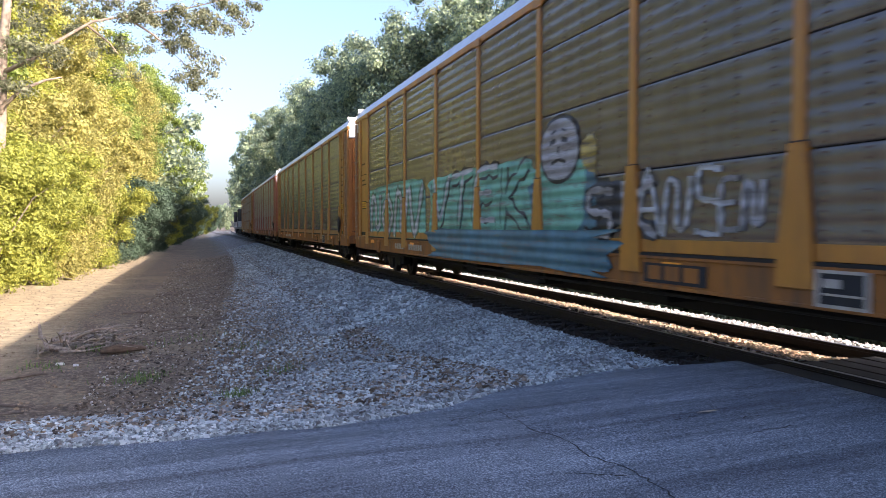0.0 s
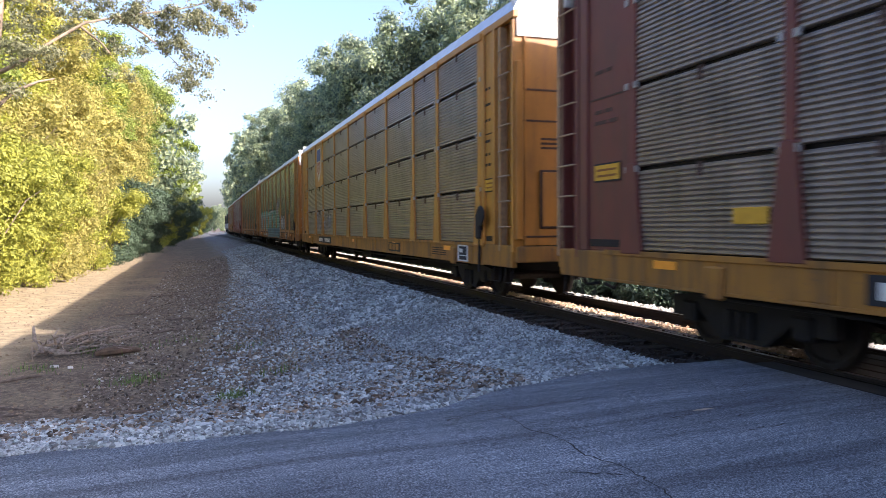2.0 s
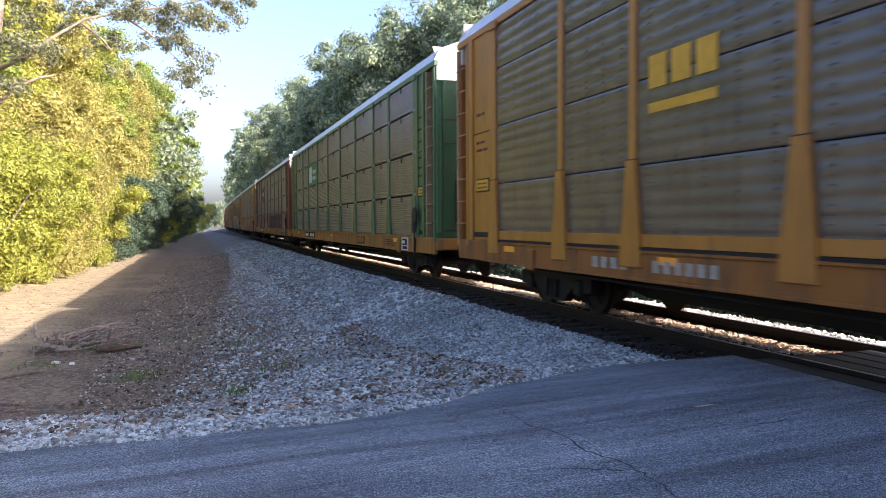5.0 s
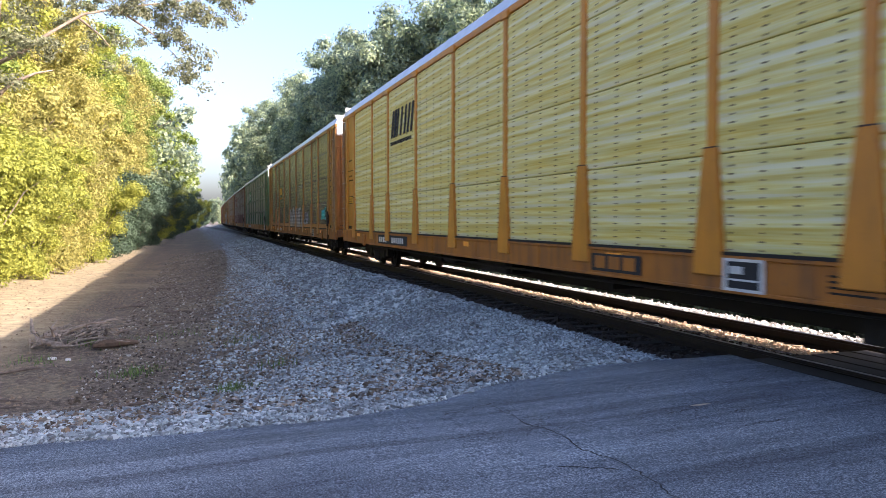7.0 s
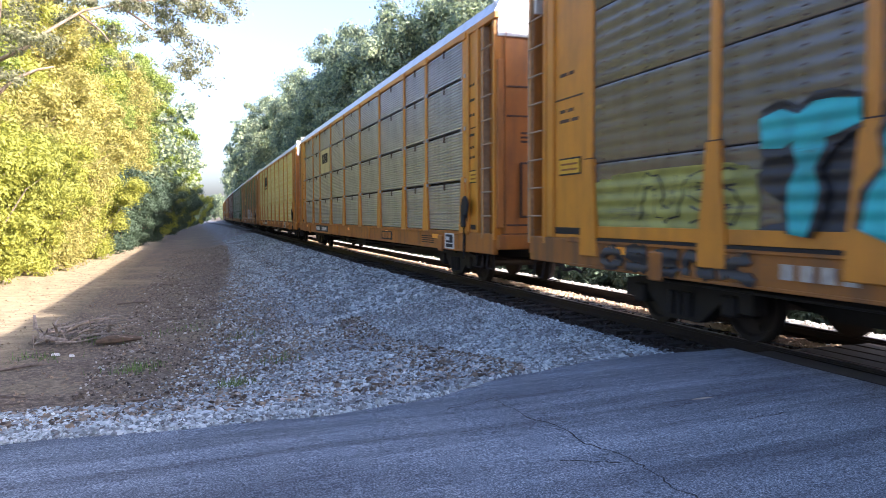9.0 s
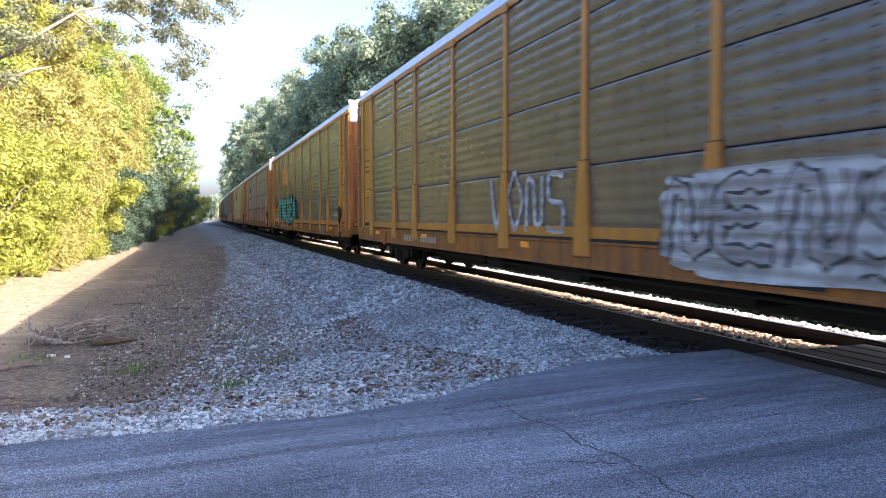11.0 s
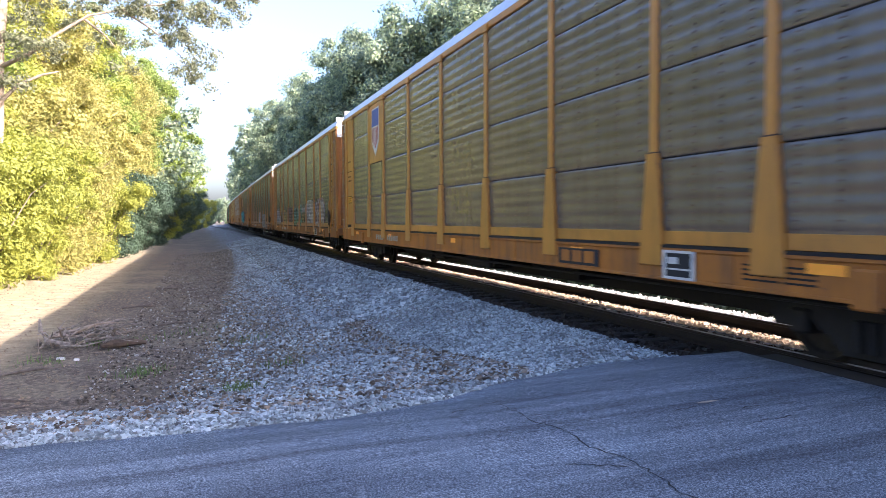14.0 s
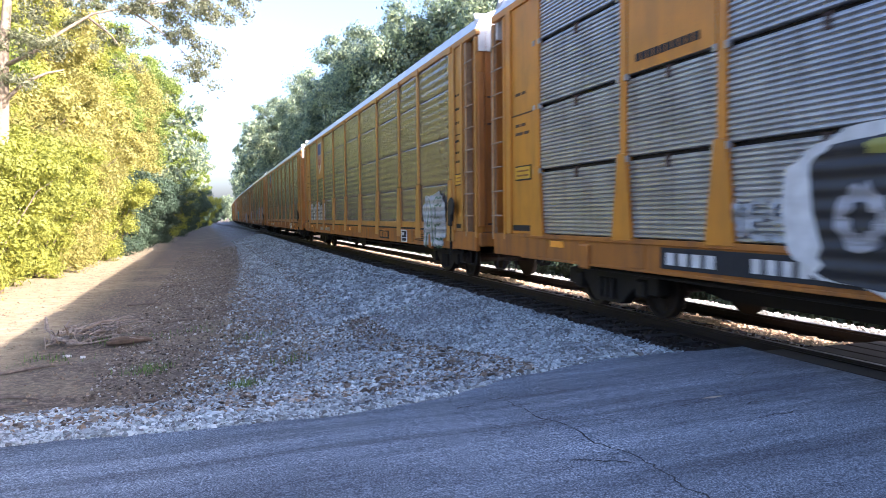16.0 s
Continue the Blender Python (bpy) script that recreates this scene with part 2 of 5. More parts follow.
def bank_z(x):
    return float(np.interp(x, (-400, -60, -14, -8, -5, -1.5, 1.2, 3.3, 4.6, 5.2, 6.1, 6.4, 7.5, 7.8, 8.1, 8.8, 9.9, 12, 16, 400), (0, -0.2, -0.7, -1.0, -1.2, -1.25, -1.05, -0.62, -0.26, -0.2, -0.2, -0.16, -0.16, -0.20, -0.15, -0.16, -0.85, -1.4, -1.7, -0.8)))


def ground_z(x, y, rough=True):
    d = (y - edge_y(x)) / 6.0
    w = min(1.0, max(0.0, d))
    w = w * w * (3 - 2 * w)
    if y < -25:
        w = 0.0
    xs = x - bend(y)
    inner = min(1.0, max(0.0, (xs - 4.5) / 0.7)) if xs < CENTRE else 1.0
    w = max(w, inner * min(1.0, max(0.0, (y - 6.5) / 0.4)))
    z = road_z(x) * (1 - w) + bank_z(xs) * w
    if d <= 0:
        return z - 0.07
    n = noise.noise((x * 0.5, y * 0.5, 0)) * 0.05 + noise.noise((x * 2.1, y * 2.1, 5)) * 0.03
    n += 0.07 * noise.noise((x * 1.0, y * 0.9, 21)) * min(1.0, max(0.0, (4.6 - xs) / 1.5)) * min(1.0, max(0.0, (24 - y) / 10))
    k = (1.0 if xs < 2 else 0.7 if xs < 4.6 else 0.25) * min(1.0, max(0.0, (30 - y) / 12))
    return z - 0.01 + (n * k * min(1, d * 3) if abs(xs - CENTRE) > 2.2 else 0.0)


def build_ground():
    xs = np.unique(np.concatenate([np.linspace(-400, -40, 13), np.linspace(-40, -12, 29), np.linspace(-12, 12, 97), np.linspace(12, 40, 29), np.linspace(40, 400, 13)]))
    ys = np.unique(np.concatenate([np.linspace(-300, -30, 10), np.linspace(-30, 4, 18), np.linspace(4, 30, 105), np.linspace(30, 100, 71), np.linspace(100, 1500, 80)]))
    v = np.array([(x + bend(y), y, ground_z(x + bend(y), y)) for y in ys for x in xs])
    nx = len(xs)
    f = np.array([(j * nx + i, j * nx + i + 1, (j + 1) * nx + i + 1, (j + 1) * nx + i) for j in range(len(ys) - 1) for i in range(nx - 1)])
    me = soup("ground", v, f, GROUND)
    me.shade_smooth()
    tagged(put("ground", me), "brown earth and grey gravel bank falling to a sandy ditch", "ground", kind="structure")


def build_road():
    xs = np.concatenate([np.linspace(-60, -8, 14), np.linspace(-7.5, 5.72, 58)])
    v, f, nx = [], [], len(xs)
    rows = 24
    for j in range(rows + 1):
        for x in xs:
            e = edge_y(x) + 0.10 * noise.noise((x * 1.7, 3, 0)) + 0.05 * noise.noise((x * 6, 3, 0))
            y = -30 + (e + 30) * (j / rows) ** 0.6
            v.append((x, y, road_z(x) + 0.012 * noise.noise((x * 0.6, y * 0.6, 9))))
    for j in range(rows):
        for i in range(nx - 1):
            f.append((j * nx + i, j * nx + i + 1, (j + 1) * nx + i + 1, (j + 1) * nx + i))
    base = len(v)
    for i in range(nx):
        x, y, z = v[rows * nx + i]
        v.append((x, y + 0.05, z - 0.09))
    for i in range(nx - 1):
        f.append((rows * nx + i, rows * nx + i + 1, base + i + 1, base + i))
    me = soup("road", np.array(v), np.array(f), ASPHALT)
    me.shade_smooth()
    road = tagged(put("road", me), "worn grey-blue asphalt road rising to a level crossing", "road", kind="structure")
    cracks = [((2.44, 5.74), (2.45, 5.19), (2.57, 4.81), (2.54, 4.42), (2.65, 4.07), (2.65, 3.79), (2.6, 3.51), (2.68, 3.2)),
              ((1.97, 5.65), (2.26, 5.74), (2.51, 5.85)), ((2.24, 4.15), (2.42, 4.07), (2.59, 3.94)), ((4.72, 5.54), (5.05, 5.58)),
              ((4.11, 4.75), (4.34, 4.76)), ((3.63, 4.91), (3.88, 4.95)), ((3.91, 4.4), (4.1, 4.42), (4.39, 4.4))]
    rnd = random.Random(4)
    for line in cracks:
        bm = bmesh.new()
        pts = []
        for a, b in zip(line, line[1:]):
            for k in range(5):
                pts.append((a[0] + (b[0] - a[0]) * k / 5 + rnd.uniform(-0.02, 0.02), a[1] + (b[1] - a[1]) * k / 5 + rnd.uniform(-0.02, 0.02)))
        rings = []
        for i, p in enumerate(pts):
            q = pts[min(i + 1, len(pts) - 1)] if i < len(pts) - 1 else pts[i]
            o = pts[i - 1] if i else pts[i]
            d = Vector((q[0] - o[0], q[1] - o[1])).normalized()
            w = rnd.uniform(0.003, 0.008)
            z = road_z(p[0]) + 0.012 * noise.noise((p[0] * 0.6, p[1] * 0.6, 9)) + 0.004
            rings.append((bm.verts.new((p[0] - d.y * w, p[1] + d.x * w, z)), bm.verts.new((p[0] + d.y * w, p[1] - d.x * w, z))))
        for r, s in zip(rings, rings[1:]):
            bm.faces.new((r[0], r[1], s[1], s[0]))
        part("crack", bm, CRACK, road)
    bm = bmesh.new()
    zz = road_z(4) + 0.012 * noise.noise((2.4, 3.0, 9)) + 0.006
    vs = [bm.verts.new(p) for p in ((3.88, 5.0, zz), (3.98, 4.985, zz), (4.12, 5.01, zz), (4.08, 5.035, zz), (3.95, 5.03, zz))]
    bm.faces.new(vs)
    part("paint_mark", bm, plain("worn_paint_mark", (0.34, 0.29, 0.21), 0.8), road, "faded pale paint mark")
    far = bmesh.new()
    vs = [far.verts.new((x, y, z)) for x, y, z in ((8.75, -30, -0.04), (60, -30, -0.6), (60, 8, -0.6), (8.75, 6.5, -0.04))]
    far.faces.new(vs)
    tagged(put("road", data("road", far, ASPHALT)), "worn asphalt road beyond the crossing", "road", kind="structure")
    # planks are made up: a dark cover standing for shade on the crossing
    crossing = tagged(new("crossing"), "crossing planks added between the rails, dark to stand for shade", "crossing", kind="structure")
    for x0, x1 in ((5.76, 6.08), (6.36, 6.62), (6.65, 6.92), (6.95, 7.22), (7.25, 7.5), (7.83, 8.1), (8.13, 8.4), (8.43, 8.7)):
        for y0, y1 in ((-9.0, -3.9), (-3.88, 1.2), (1.22, 6.45)):
            bm = bmesh.new()
            box(bm, x0, x1, y0, y1, -0.2, -0.03, 0.012)
            part("plank", bm, TIE, crossing)


def build_track():
    for side in (-1, 1):
        bm = bmesh.new()
        ys = [-40, 6.5, 20] + list(range(40, 1000, 30))
        prof = ((-0.07, -0.17), (0.07, -0.17), (0.07, -0.15), (0.012, -0.12), (0.012, -0.045), (0.036, -0.035), (0.036, -0.002), (0.03, 0), (-0.03, 0), (-0.036, -0.002), (-0.036, -0.035), (-0.012, -0.045), (-0.012, -0.12), (-0.07, -0.15))
        rings = [[bm.verts.new((CENTRE + side * 0.754 + bend(y) + p, y, z)) for p, z in prof] for y in ys]
        for r, s in zip(rings, rings[1:]):
            for k in range(len(prof)):
                f = bm.faces.new((r[k], r[(k + 1) % len(prof)], s[(k + 1) % len(prof)], s[k]))
                f.material_index = 1 if k == 7 else 0
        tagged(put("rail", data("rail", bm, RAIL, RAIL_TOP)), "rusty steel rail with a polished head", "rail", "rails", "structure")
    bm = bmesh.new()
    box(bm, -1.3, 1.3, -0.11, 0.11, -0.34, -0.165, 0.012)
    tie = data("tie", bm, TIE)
    rnd = random.Random(8)
    for i in range(160):
        y = 6.9 + 0.52 * i
        ob = put("tie", tie, None, pose(CENTRE + bend(y) + rnd.uniform(-0.05, 0.05), y, rnd.uniform(-0.012, 0.008), 0, 0, rnd.uniform(-1.2, 1.2)))
        tagged(ob, "dark creosoted wooden railway tie in the gravel", "railway tie", "ties under the rails", "structure")


def stones(name, count, where, size, seed, material, label):
    """Loose crushed stones, each a small uneven solid; where(rng, n) gives x and y."""
    rng = np.random.default_rng(seed)
    x, y = where(rng, count)
    block = np.array([(-1, -1, -1), (1, -1, -1), (1, 1, -1), (-1, 1, -1), (-1, -1, 1), (1, -1, 1), (1, 1, 1), (-1, 1, 1)]) * 0.72
    quad = np.array([(0, 3, 2, 1), (4, 5, 6, 7), (0, 1, 5, 4), (1, 2, 6, 5), (2, 3, 7, 6), (3, 0, 4, 7)])
    n = len(x)
    s = rng.uniform(*size, n) * rng.choice([0.6, 0.8, 1.0, 1.3], n)
    v = (block[None] + rng.normal(size=(n, 8, 3)) * 0.30) * (s[:, None, None] / 2) * rng.uniform(0.6, 1.3, (n, 1, 3))
    a = rng.uniform(0, 6.28, n)
    c, q = np.cos(a)[:, None], np.sin(a)[:, None]
    tip = rng.uniform(-0.8, 0.8, n)[:, None]
    v = np.stack([v[..., 0] * np.cos(tip) + v[..., 2] * np.sin(tip), v[..., 1], v[..., 2] * np.cos(tip) - v[..., 0] * np.sin(tip)], -1)
    vx, vy = v[..., 0] * c - v[..., 1] * q, v[..., 0] * q + v[..., 1] * c
    z = np.array([ground_z(float(i), float(j)) for i, j in zip(x, y)]) + s * rng.uniform(-0.15, 0.4, n)
    v = np.stack([vx + x[:, None], vy + y[:, None], v[..., 2] * 0.8 + z[:, None]], -1).reshape(-1, 3)
    f = (quad[None] + 8 * np.arange(n)[:, None, None]).reshape(-1, 4)
    return tagged(put(name, soup(name, v, f, material)), label, "gravel", kind="stuff")


def ballast_near(rng, n):
    x = rng.uniform(-4.5, 5.5, n)
    y = np.array([edge_y(i) for i in x]) - 0.12 + rng.random(n) ** 1.6 * 13
    keep = (x > -4.6 + 0.62 * (y - 6)) & (rng.random(n) < np.clip((x - (-3.9 + 0.78 * (y - 6))) / 1.9, 0.05, 1))
    return x[keep], y[keep]


def ballast_far(rng, n):
    y = 15 + rng.random(n) ** 1.7 * 60
    x = 2.3 + rng.random(n) ** 0.8 * 3.15 + np.array([bend(j) for j in y])
    return x, y


def between_rails(rng, n):
    y = 6.8 + rng.random(n) ** 1.5 * 45
    return CENTRE + rng.uniform(-0.7, 0.0, n), y


def ballast_edge(rng, n):
    y = 10 + rng.random(n) ** 1.5 * 52
    low = np.interp(y, (10, 18, 40, 67), (-0.8, 0.2, 1.6, 2.4))
    x = low + (2.7 - low) * rng.random(n) ** 0.55
    return x + y * y / (2 * BEND), y


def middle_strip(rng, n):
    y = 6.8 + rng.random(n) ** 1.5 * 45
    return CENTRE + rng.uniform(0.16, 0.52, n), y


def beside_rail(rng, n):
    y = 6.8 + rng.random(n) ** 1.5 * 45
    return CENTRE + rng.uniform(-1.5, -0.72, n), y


def beyond_track(rng, n):
    y = 6.8 + rng.random(n) ** 1.5 * 45
    return CENTRE + rng.uniform(0.95, 2.0, n), y


def scatter_litter(rng, n):
    y = 6.4 + rng.random(n) ** 1.6 * 60
    return rng.uniform(-7, 2.5, n) + y * y / (2 * BEND), y


def brown_gravel(rng, n):
    y = 6.6 + rng.random(n) ** 1.7 * 55
    x = 3.2 - rng.random(n) ** 1.5 * 5.0
    keep = np.array([j > edge_y(i) + 0.1 for i, j in zip(x, y)])
    return (x + y * y / (2 * BEND))[keep], y[keep]


# ---- the train ----
SPEED, FRONT, PITCH = 20.23, 25.89, 28.08   # m/s; y of the front edge of car 0 at the start; car to car
BODY, SILL_Z, DECK_Z, EAVE = 26.72, 0.74, 1.14, 5.25
HALF = 1.55
BAYS = (2.62, 1.95, 2.77, 2.77, 2.77, 2.77, 2.77, 1.95, 2.62)
PLATE_F = 2.05       # front end to the first post
LADDER = 0.66        # open ladder bay at each end
TIER_Z = (0.0, 1.07, 2.14, 3.21, EAVE - 0.1 - DECK_Z)   # seams above the deck
RUST = plain("rusty_bracket", (0.06, 0.032, 0.022), 0.85, 0, 0.4)


def panel_mesh(kind, w, h, material, dots):
    """A side panel from y = 0 to w and z = 0 to its tier's height, with rolled ridges along it."""
    gap = 0.055 if kind == "slit" else 0.009
    ridges = round(17 * h / 1.07)
    if kind == "dotted":
        ridges = round(6 * h / 1.07)
    bm = bmesh.new()
    prof, z, step = [(0.05, gap / 2), (-0.012, gap / 2)], gap / 2, (h - gap) / ridges
    for i in range(ridges):
        z0 = gap / 2 + i * step
        if kind == "slit":
            prof += [(-0.022, z0 + step * 0.08), (-0.034, z0 + step * 0.25), (-0.029, z0 + step * 0.70), (-0.013, z0 + step * 0.92)]
        else:
            prof += [(-0.026 + 0.0055 * math.cos(2 * math.pi * q / 8), z0 + step * (q + 0.5) / 8) for q in range(8)]
    prof += [(-0.012, h - gap / 2), (0.05, h - gap / 2)]
    a = [bm.verts.new((x, 0.0, q)) for x, q in prof]
    b = [bm.verts.new((x, w, q)) for x, q in prof]
    for i in range(len(prof) - 1):
        bm.faces.new((a[i], a[i + 1], b[i + 1], b[i]))
    if dots:
        n = max(3, round(w / 0.5))
        for k in range(n):
            y = (k + 0.5) * w / n
            for j in range(ridges * 2):
                zz = gap / 2 + (j + 0.5) * step / 2
                long = 0.032 if j % 2 else 0.02
                for v in box(bm, -0.036, 0, y - long, y + long, zz - 0.008, zz + 0.008):
                    for f in v.link_faces:
                        f.material_index = 1
    if kind == "slit":
        for v in box(bm, -0.046, 0, w * 0.5 - 0.035, w * 0.5 + 0.035, h - 0.16, h - 0.005):
            for q in v.link_faces:
                q.material_index = 1
    me = data("panel", bm, material, RUST)
    if kind == "dotted":
        for p in me.polygons:
            p.use_smooth = p.material_index == 0
    return me


CLAMP = plain("bare_galvanised_clamp", (0.32, 0.31, 0.30), 0.5, 0.4)


def post_mesh(material, low, clamps):
    """A side post with a flared foot, thicker towards the bottom; slatted cars have pale clamps at the seams."""
    bm = bmesh.new()
    t, k = EAVE - 0.06, DECK_Z + 1.15
    prism(bm, ((-0.075, k - 0.02), (0.075, k - 0.02), (0.075, t), (-0.075, t)), -HALF - 0.06, -HALF + 0.03)
    prism(bm, ((-0.24, low), (0.24, low), (0.22, DECK_Z + 0.04), (0.10, k), (-0.10, k), (-0.22, DECK_Z + 0.04)), -HALF - 0.085, -HALF + 0.03)
    bmesh.ops.bevel(bm, geom=bm.edges[:], offset=0.012, segments=1, affect="EDGES")
    if clamps:
        for z in TIER_Z[1:4]:
            for y in (-0.1, 0.1):
                for v in box(bm, -HALF - 0.08, -HALF - 0.03, y - 0.03, y + 0.03, DECK_Z + z - 0.04, DECK_Z + z + 0.04):
                    for q in v.link_faces:
                        q.material_index = 1
    else:
        for v in box(bm, -HALF - 0.088, -HALF - 0.03, -0.098, 0.098, k - 0.012, k + 0.004):
            for q in v.link_faces:
                q.material_index = 1
    return data("side_post", bm, material, CLAMP if clamps else RUST)


RUNG = plain("worn_bare_steel_rung", (0.30, 0.20, 0.11), 0.6, 0.3)


def ladder_mesh(material, low, high, w=0.42):
    bm = bmesh.new()
    for y in (0, w):
        box(bm, -0.03, 0.12, y - 0.05, y + 0.05, low, high, 0.012)
    n = round((high - low) / 0.45)
    for k in range(1, n):
        z = low + (high - low) * k / n
        first = len(bm.faces)
        tube(bm, [(-0.02, 0, z), (-0.06, 0.03, z), (-0.06, w - 0.03, z), (-0.02, w, z)], [0.015] * 4, 5)
        bm.faces.ensure_lookup_table()
        for q in bm.faces[first:]:
            q.material_index = 1
    return data("ladder", bm, material, RUNG)


def rib_mesh(material):
    bm = bmesh.new()
    box(bm, -0.07, 0.07, -0.05, 0.05, DECK_Z + 0.1, EAVE - 0.85, 0.02)
    return data("door_rib", bm, material)


def wheel_pair():
    bm = bmesh.new()
    for s in (-1, 1):
        prof = [(-0.07, 0.44), (-0.035, 0.465), (-0.03, 0.425), (0.06, 0.42), (0.062, 0.36), (0.02, 0.33), (0.012, 0.16), (0.07, 0.13), (0.075, 0.02)]
        lathe(bm, [(s * (0.75 + x), r) for x, r in prof] if s > 0 else [(s * (0.75 + x), r) for x, r in prof][::-1], sides=28)
    lathe(bm, [(-1.0, 0.075), (1.0, 0.075)], sides=10)
    for s in (-1, 1):   # lightening marks, so that the turning can be told
        for k in range(3):
            a = k * 2.1
            box(bm, s * 0.80, s * 0.815, 0.26 * math.cos(a) - 0.03, 0.26 * math.cos(a) + 0.03, 0.26 * math.sin(a) - 0.03, 0.26 * math.sin(a) + 0.03)
    return data("wheelset", bm, WHEEL)


def frame_mesh():
    bm = bmesh.new()
    prism(bm, ((-1.25, 0.36), (-1.25, 0.6), (-0.8, 0.66), (-0.55, 0.74), (0.55, 0.74), (0.8, 0.66), (1.25, 0.6), (1.25, 0.36), (0.95, 0.36), (0.8, 0.5), (0.5, 0.28), (0.35, 0.16), (-0.35, 0.16), (-0.5, 0.28), (-0.8, 0.5), (-0.95, 0.36)), -0.09, 0.09)
    for y in (-0.88, 0.88):
        box(bm, -0.14, 0.12, y - 0.13, y + 0.13, 0.30, 0.56, 0.03)
    for y in (-0.16, 0.0, 0.16):
        tube(bm, [(-0.11, y, 0.22), (-0.11, y, 0.52)], [0.06, 0.06], 8)
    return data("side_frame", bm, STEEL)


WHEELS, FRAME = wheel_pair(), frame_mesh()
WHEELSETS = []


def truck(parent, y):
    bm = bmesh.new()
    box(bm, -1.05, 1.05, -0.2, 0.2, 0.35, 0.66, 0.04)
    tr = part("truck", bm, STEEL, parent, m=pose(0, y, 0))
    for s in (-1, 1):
        put("side_frame", FRAME, tr, pose(s * 1.02, 0, 0))
    for dy in (-0.88, 0.88):
        w = put("wheelset", WHEELS, tr, pose(0, dy, 0.42))
        WHEELSETS.append((w, dy))
    return tr


def bars(parent, name, material, y, z, widths, height, gap=0.07, x=-HALF - 0.008, thick=0.006):
    """Lettering that is shown as plain bars."""
    for w in widths:
        bm = bmesh.new()
        box(bm, x - thick, x, y - w, y, z, z + height)
        part(name, bm, material, parent)
        y -= w + gap


def stroke(bm, pts, w, x0, x1):
    """A broad brush line in the side's plane, as a flat band."""
    rings = []
    for i, p in enumerate(pts):
        a, b = pts[max(0, i - 1)], pts[min(len(pts) - 1, i + 1)]
        d = Vector((b[0] - a[0], b[1] - a[1])).normalized()
        k = w * (0.8 + 0.3 * math.sin(i * 2.3))
        rings.append([bm.verts.new((x, p[0] - s * d.y * k / 2, p[1] + s * d.x * k / 2)) for x in (x0, x1) for s in (-1, 1)])
    for r, s in zip(rings, rings[1:]):
        bm.faces.new((r[0], r[1], s[1], s[0]))
        bm.faces.new((r[0], s[0], s[2], r[2]))
        bm.faces.new((r[1], r[3], s[3], s[1]))


def spray(name, colour, under, cover=0.5):
    """Sprayed paint worn back to the ridged metal below it."""
    m, nt, b = mat(name, 0.6)
    lo, hi = tuple(0.72 * c for c in colour), tuple(min(1.0, 1.25 * c) for c in colour)
    c = ramp(nt, tex(nt, 2.2, 5.0), [(0.35, lo), (0.65, hi)])
    worn = ramp(nt, tex(nt, 2.6, 8.0, (1, 0.35, 3.5), rough=0.75), [(cover, (0, 0, 0)), (cover + 0.16, (1, 1, 1))])
    nt.links.new(mix(nt, worn, c, under), b.inputs["Base Color"])
    w = nt.nodes.new("ShaderNodeTexWave")
    w.bands_direction = "Z"
    w.inputs["Scale"].default_value = 1.77
    tc = nt.nodes.new("ShaderNodeTexCoord")
    nt.links.new(tc.outputs["Object"], w.inputs["Vector"])
    bump(nt, b, w.outputs["Fac"], 0.8, 0.03)
    return m


RAW = (0.11, 0.095, 0.08)
S_MINT = spray("worn_mint_spray_paint", (0.13, 0.34, 0.25), RAW, 0.50)
S_GREEN = spray("worn_green_spray_paint", (0.05, 0.12, 0.06), RAW, 0.50)
S_BLUE = spray("worn_blue_spray_paint", (0.05, 0.13, 0.17), RAW, 0.52)
S_WHITE = spray("worn_white_spray_paint", (0.34, 0.35, 0.35), RAW, 0.52)
S_GREY = spray("thin_grey_spray_paint", (0.27, 0.265, 0.27), RAW, 0.50)
S_TEAL = spray("turquoise_spray_paint", (0.03, 0.33, 0.33), (0.03, 0.05, 0.05), 0.60)
S_LIME = spray("olive_yellow_spray_paint", (0.25, 0.24, 0.05), (0.11, 0.10, 0.05), 0.52)
S_BLACK = spray("black_spray_paint", (0.016, 0.016, 0.018), (0.05, 0.045, 0.04), 0.56)
S_GOLD = spray("faded_yellow_spray_paint", (0.34, 0.25, 0.05), RAW, 0.44)
S_RED = spray("faded_red_spray_paint", (0.15, 0.06, 0.045), RAW, 0.43)

GLYPH = {
    "v": (((0.0, 1.0), (0.4, 0.0), (1.0, 1.0)),),
    "t": (((-0.05, 0.92), (1.05, 1.0)), ((0.55, 1.0), (0.42, 0.0))),
    "e": (((1.0, 0.95), (0.1, 0.9), (0.05, 0.08), (1.0, 0.02)), ((0.1, 0.5), (0.8, 0.52))),
    "k": (((0.12, 1.0), (0.08, 0.0)), ((0.95, 1.0), (0.2, 0.5), (1.0, 0.0))),
    "a": (((0.0, 0.0), (0.5, 1.0), (1.0, 0.0)), ((0.25, 0.36), (0.8, 0.36))),
    "o": (((0.5, 1.0), (0.02, 0.55), (0.45, 0.0), (0.98, 0.5), (0.5, 1.0)),),
    "n": (((0.0, 0.0), (0.12, 0.9), (0.5, 0.8), (0.55, 0.15), (0.9, 0.2), (1.0, 0.95)),),
    "s": (((0.95, 0.9), (0.2, 0.95), (0.15, 0.55), (0.85, 0.45), (0.8, 0.05), (0.0, 0.08)),)}


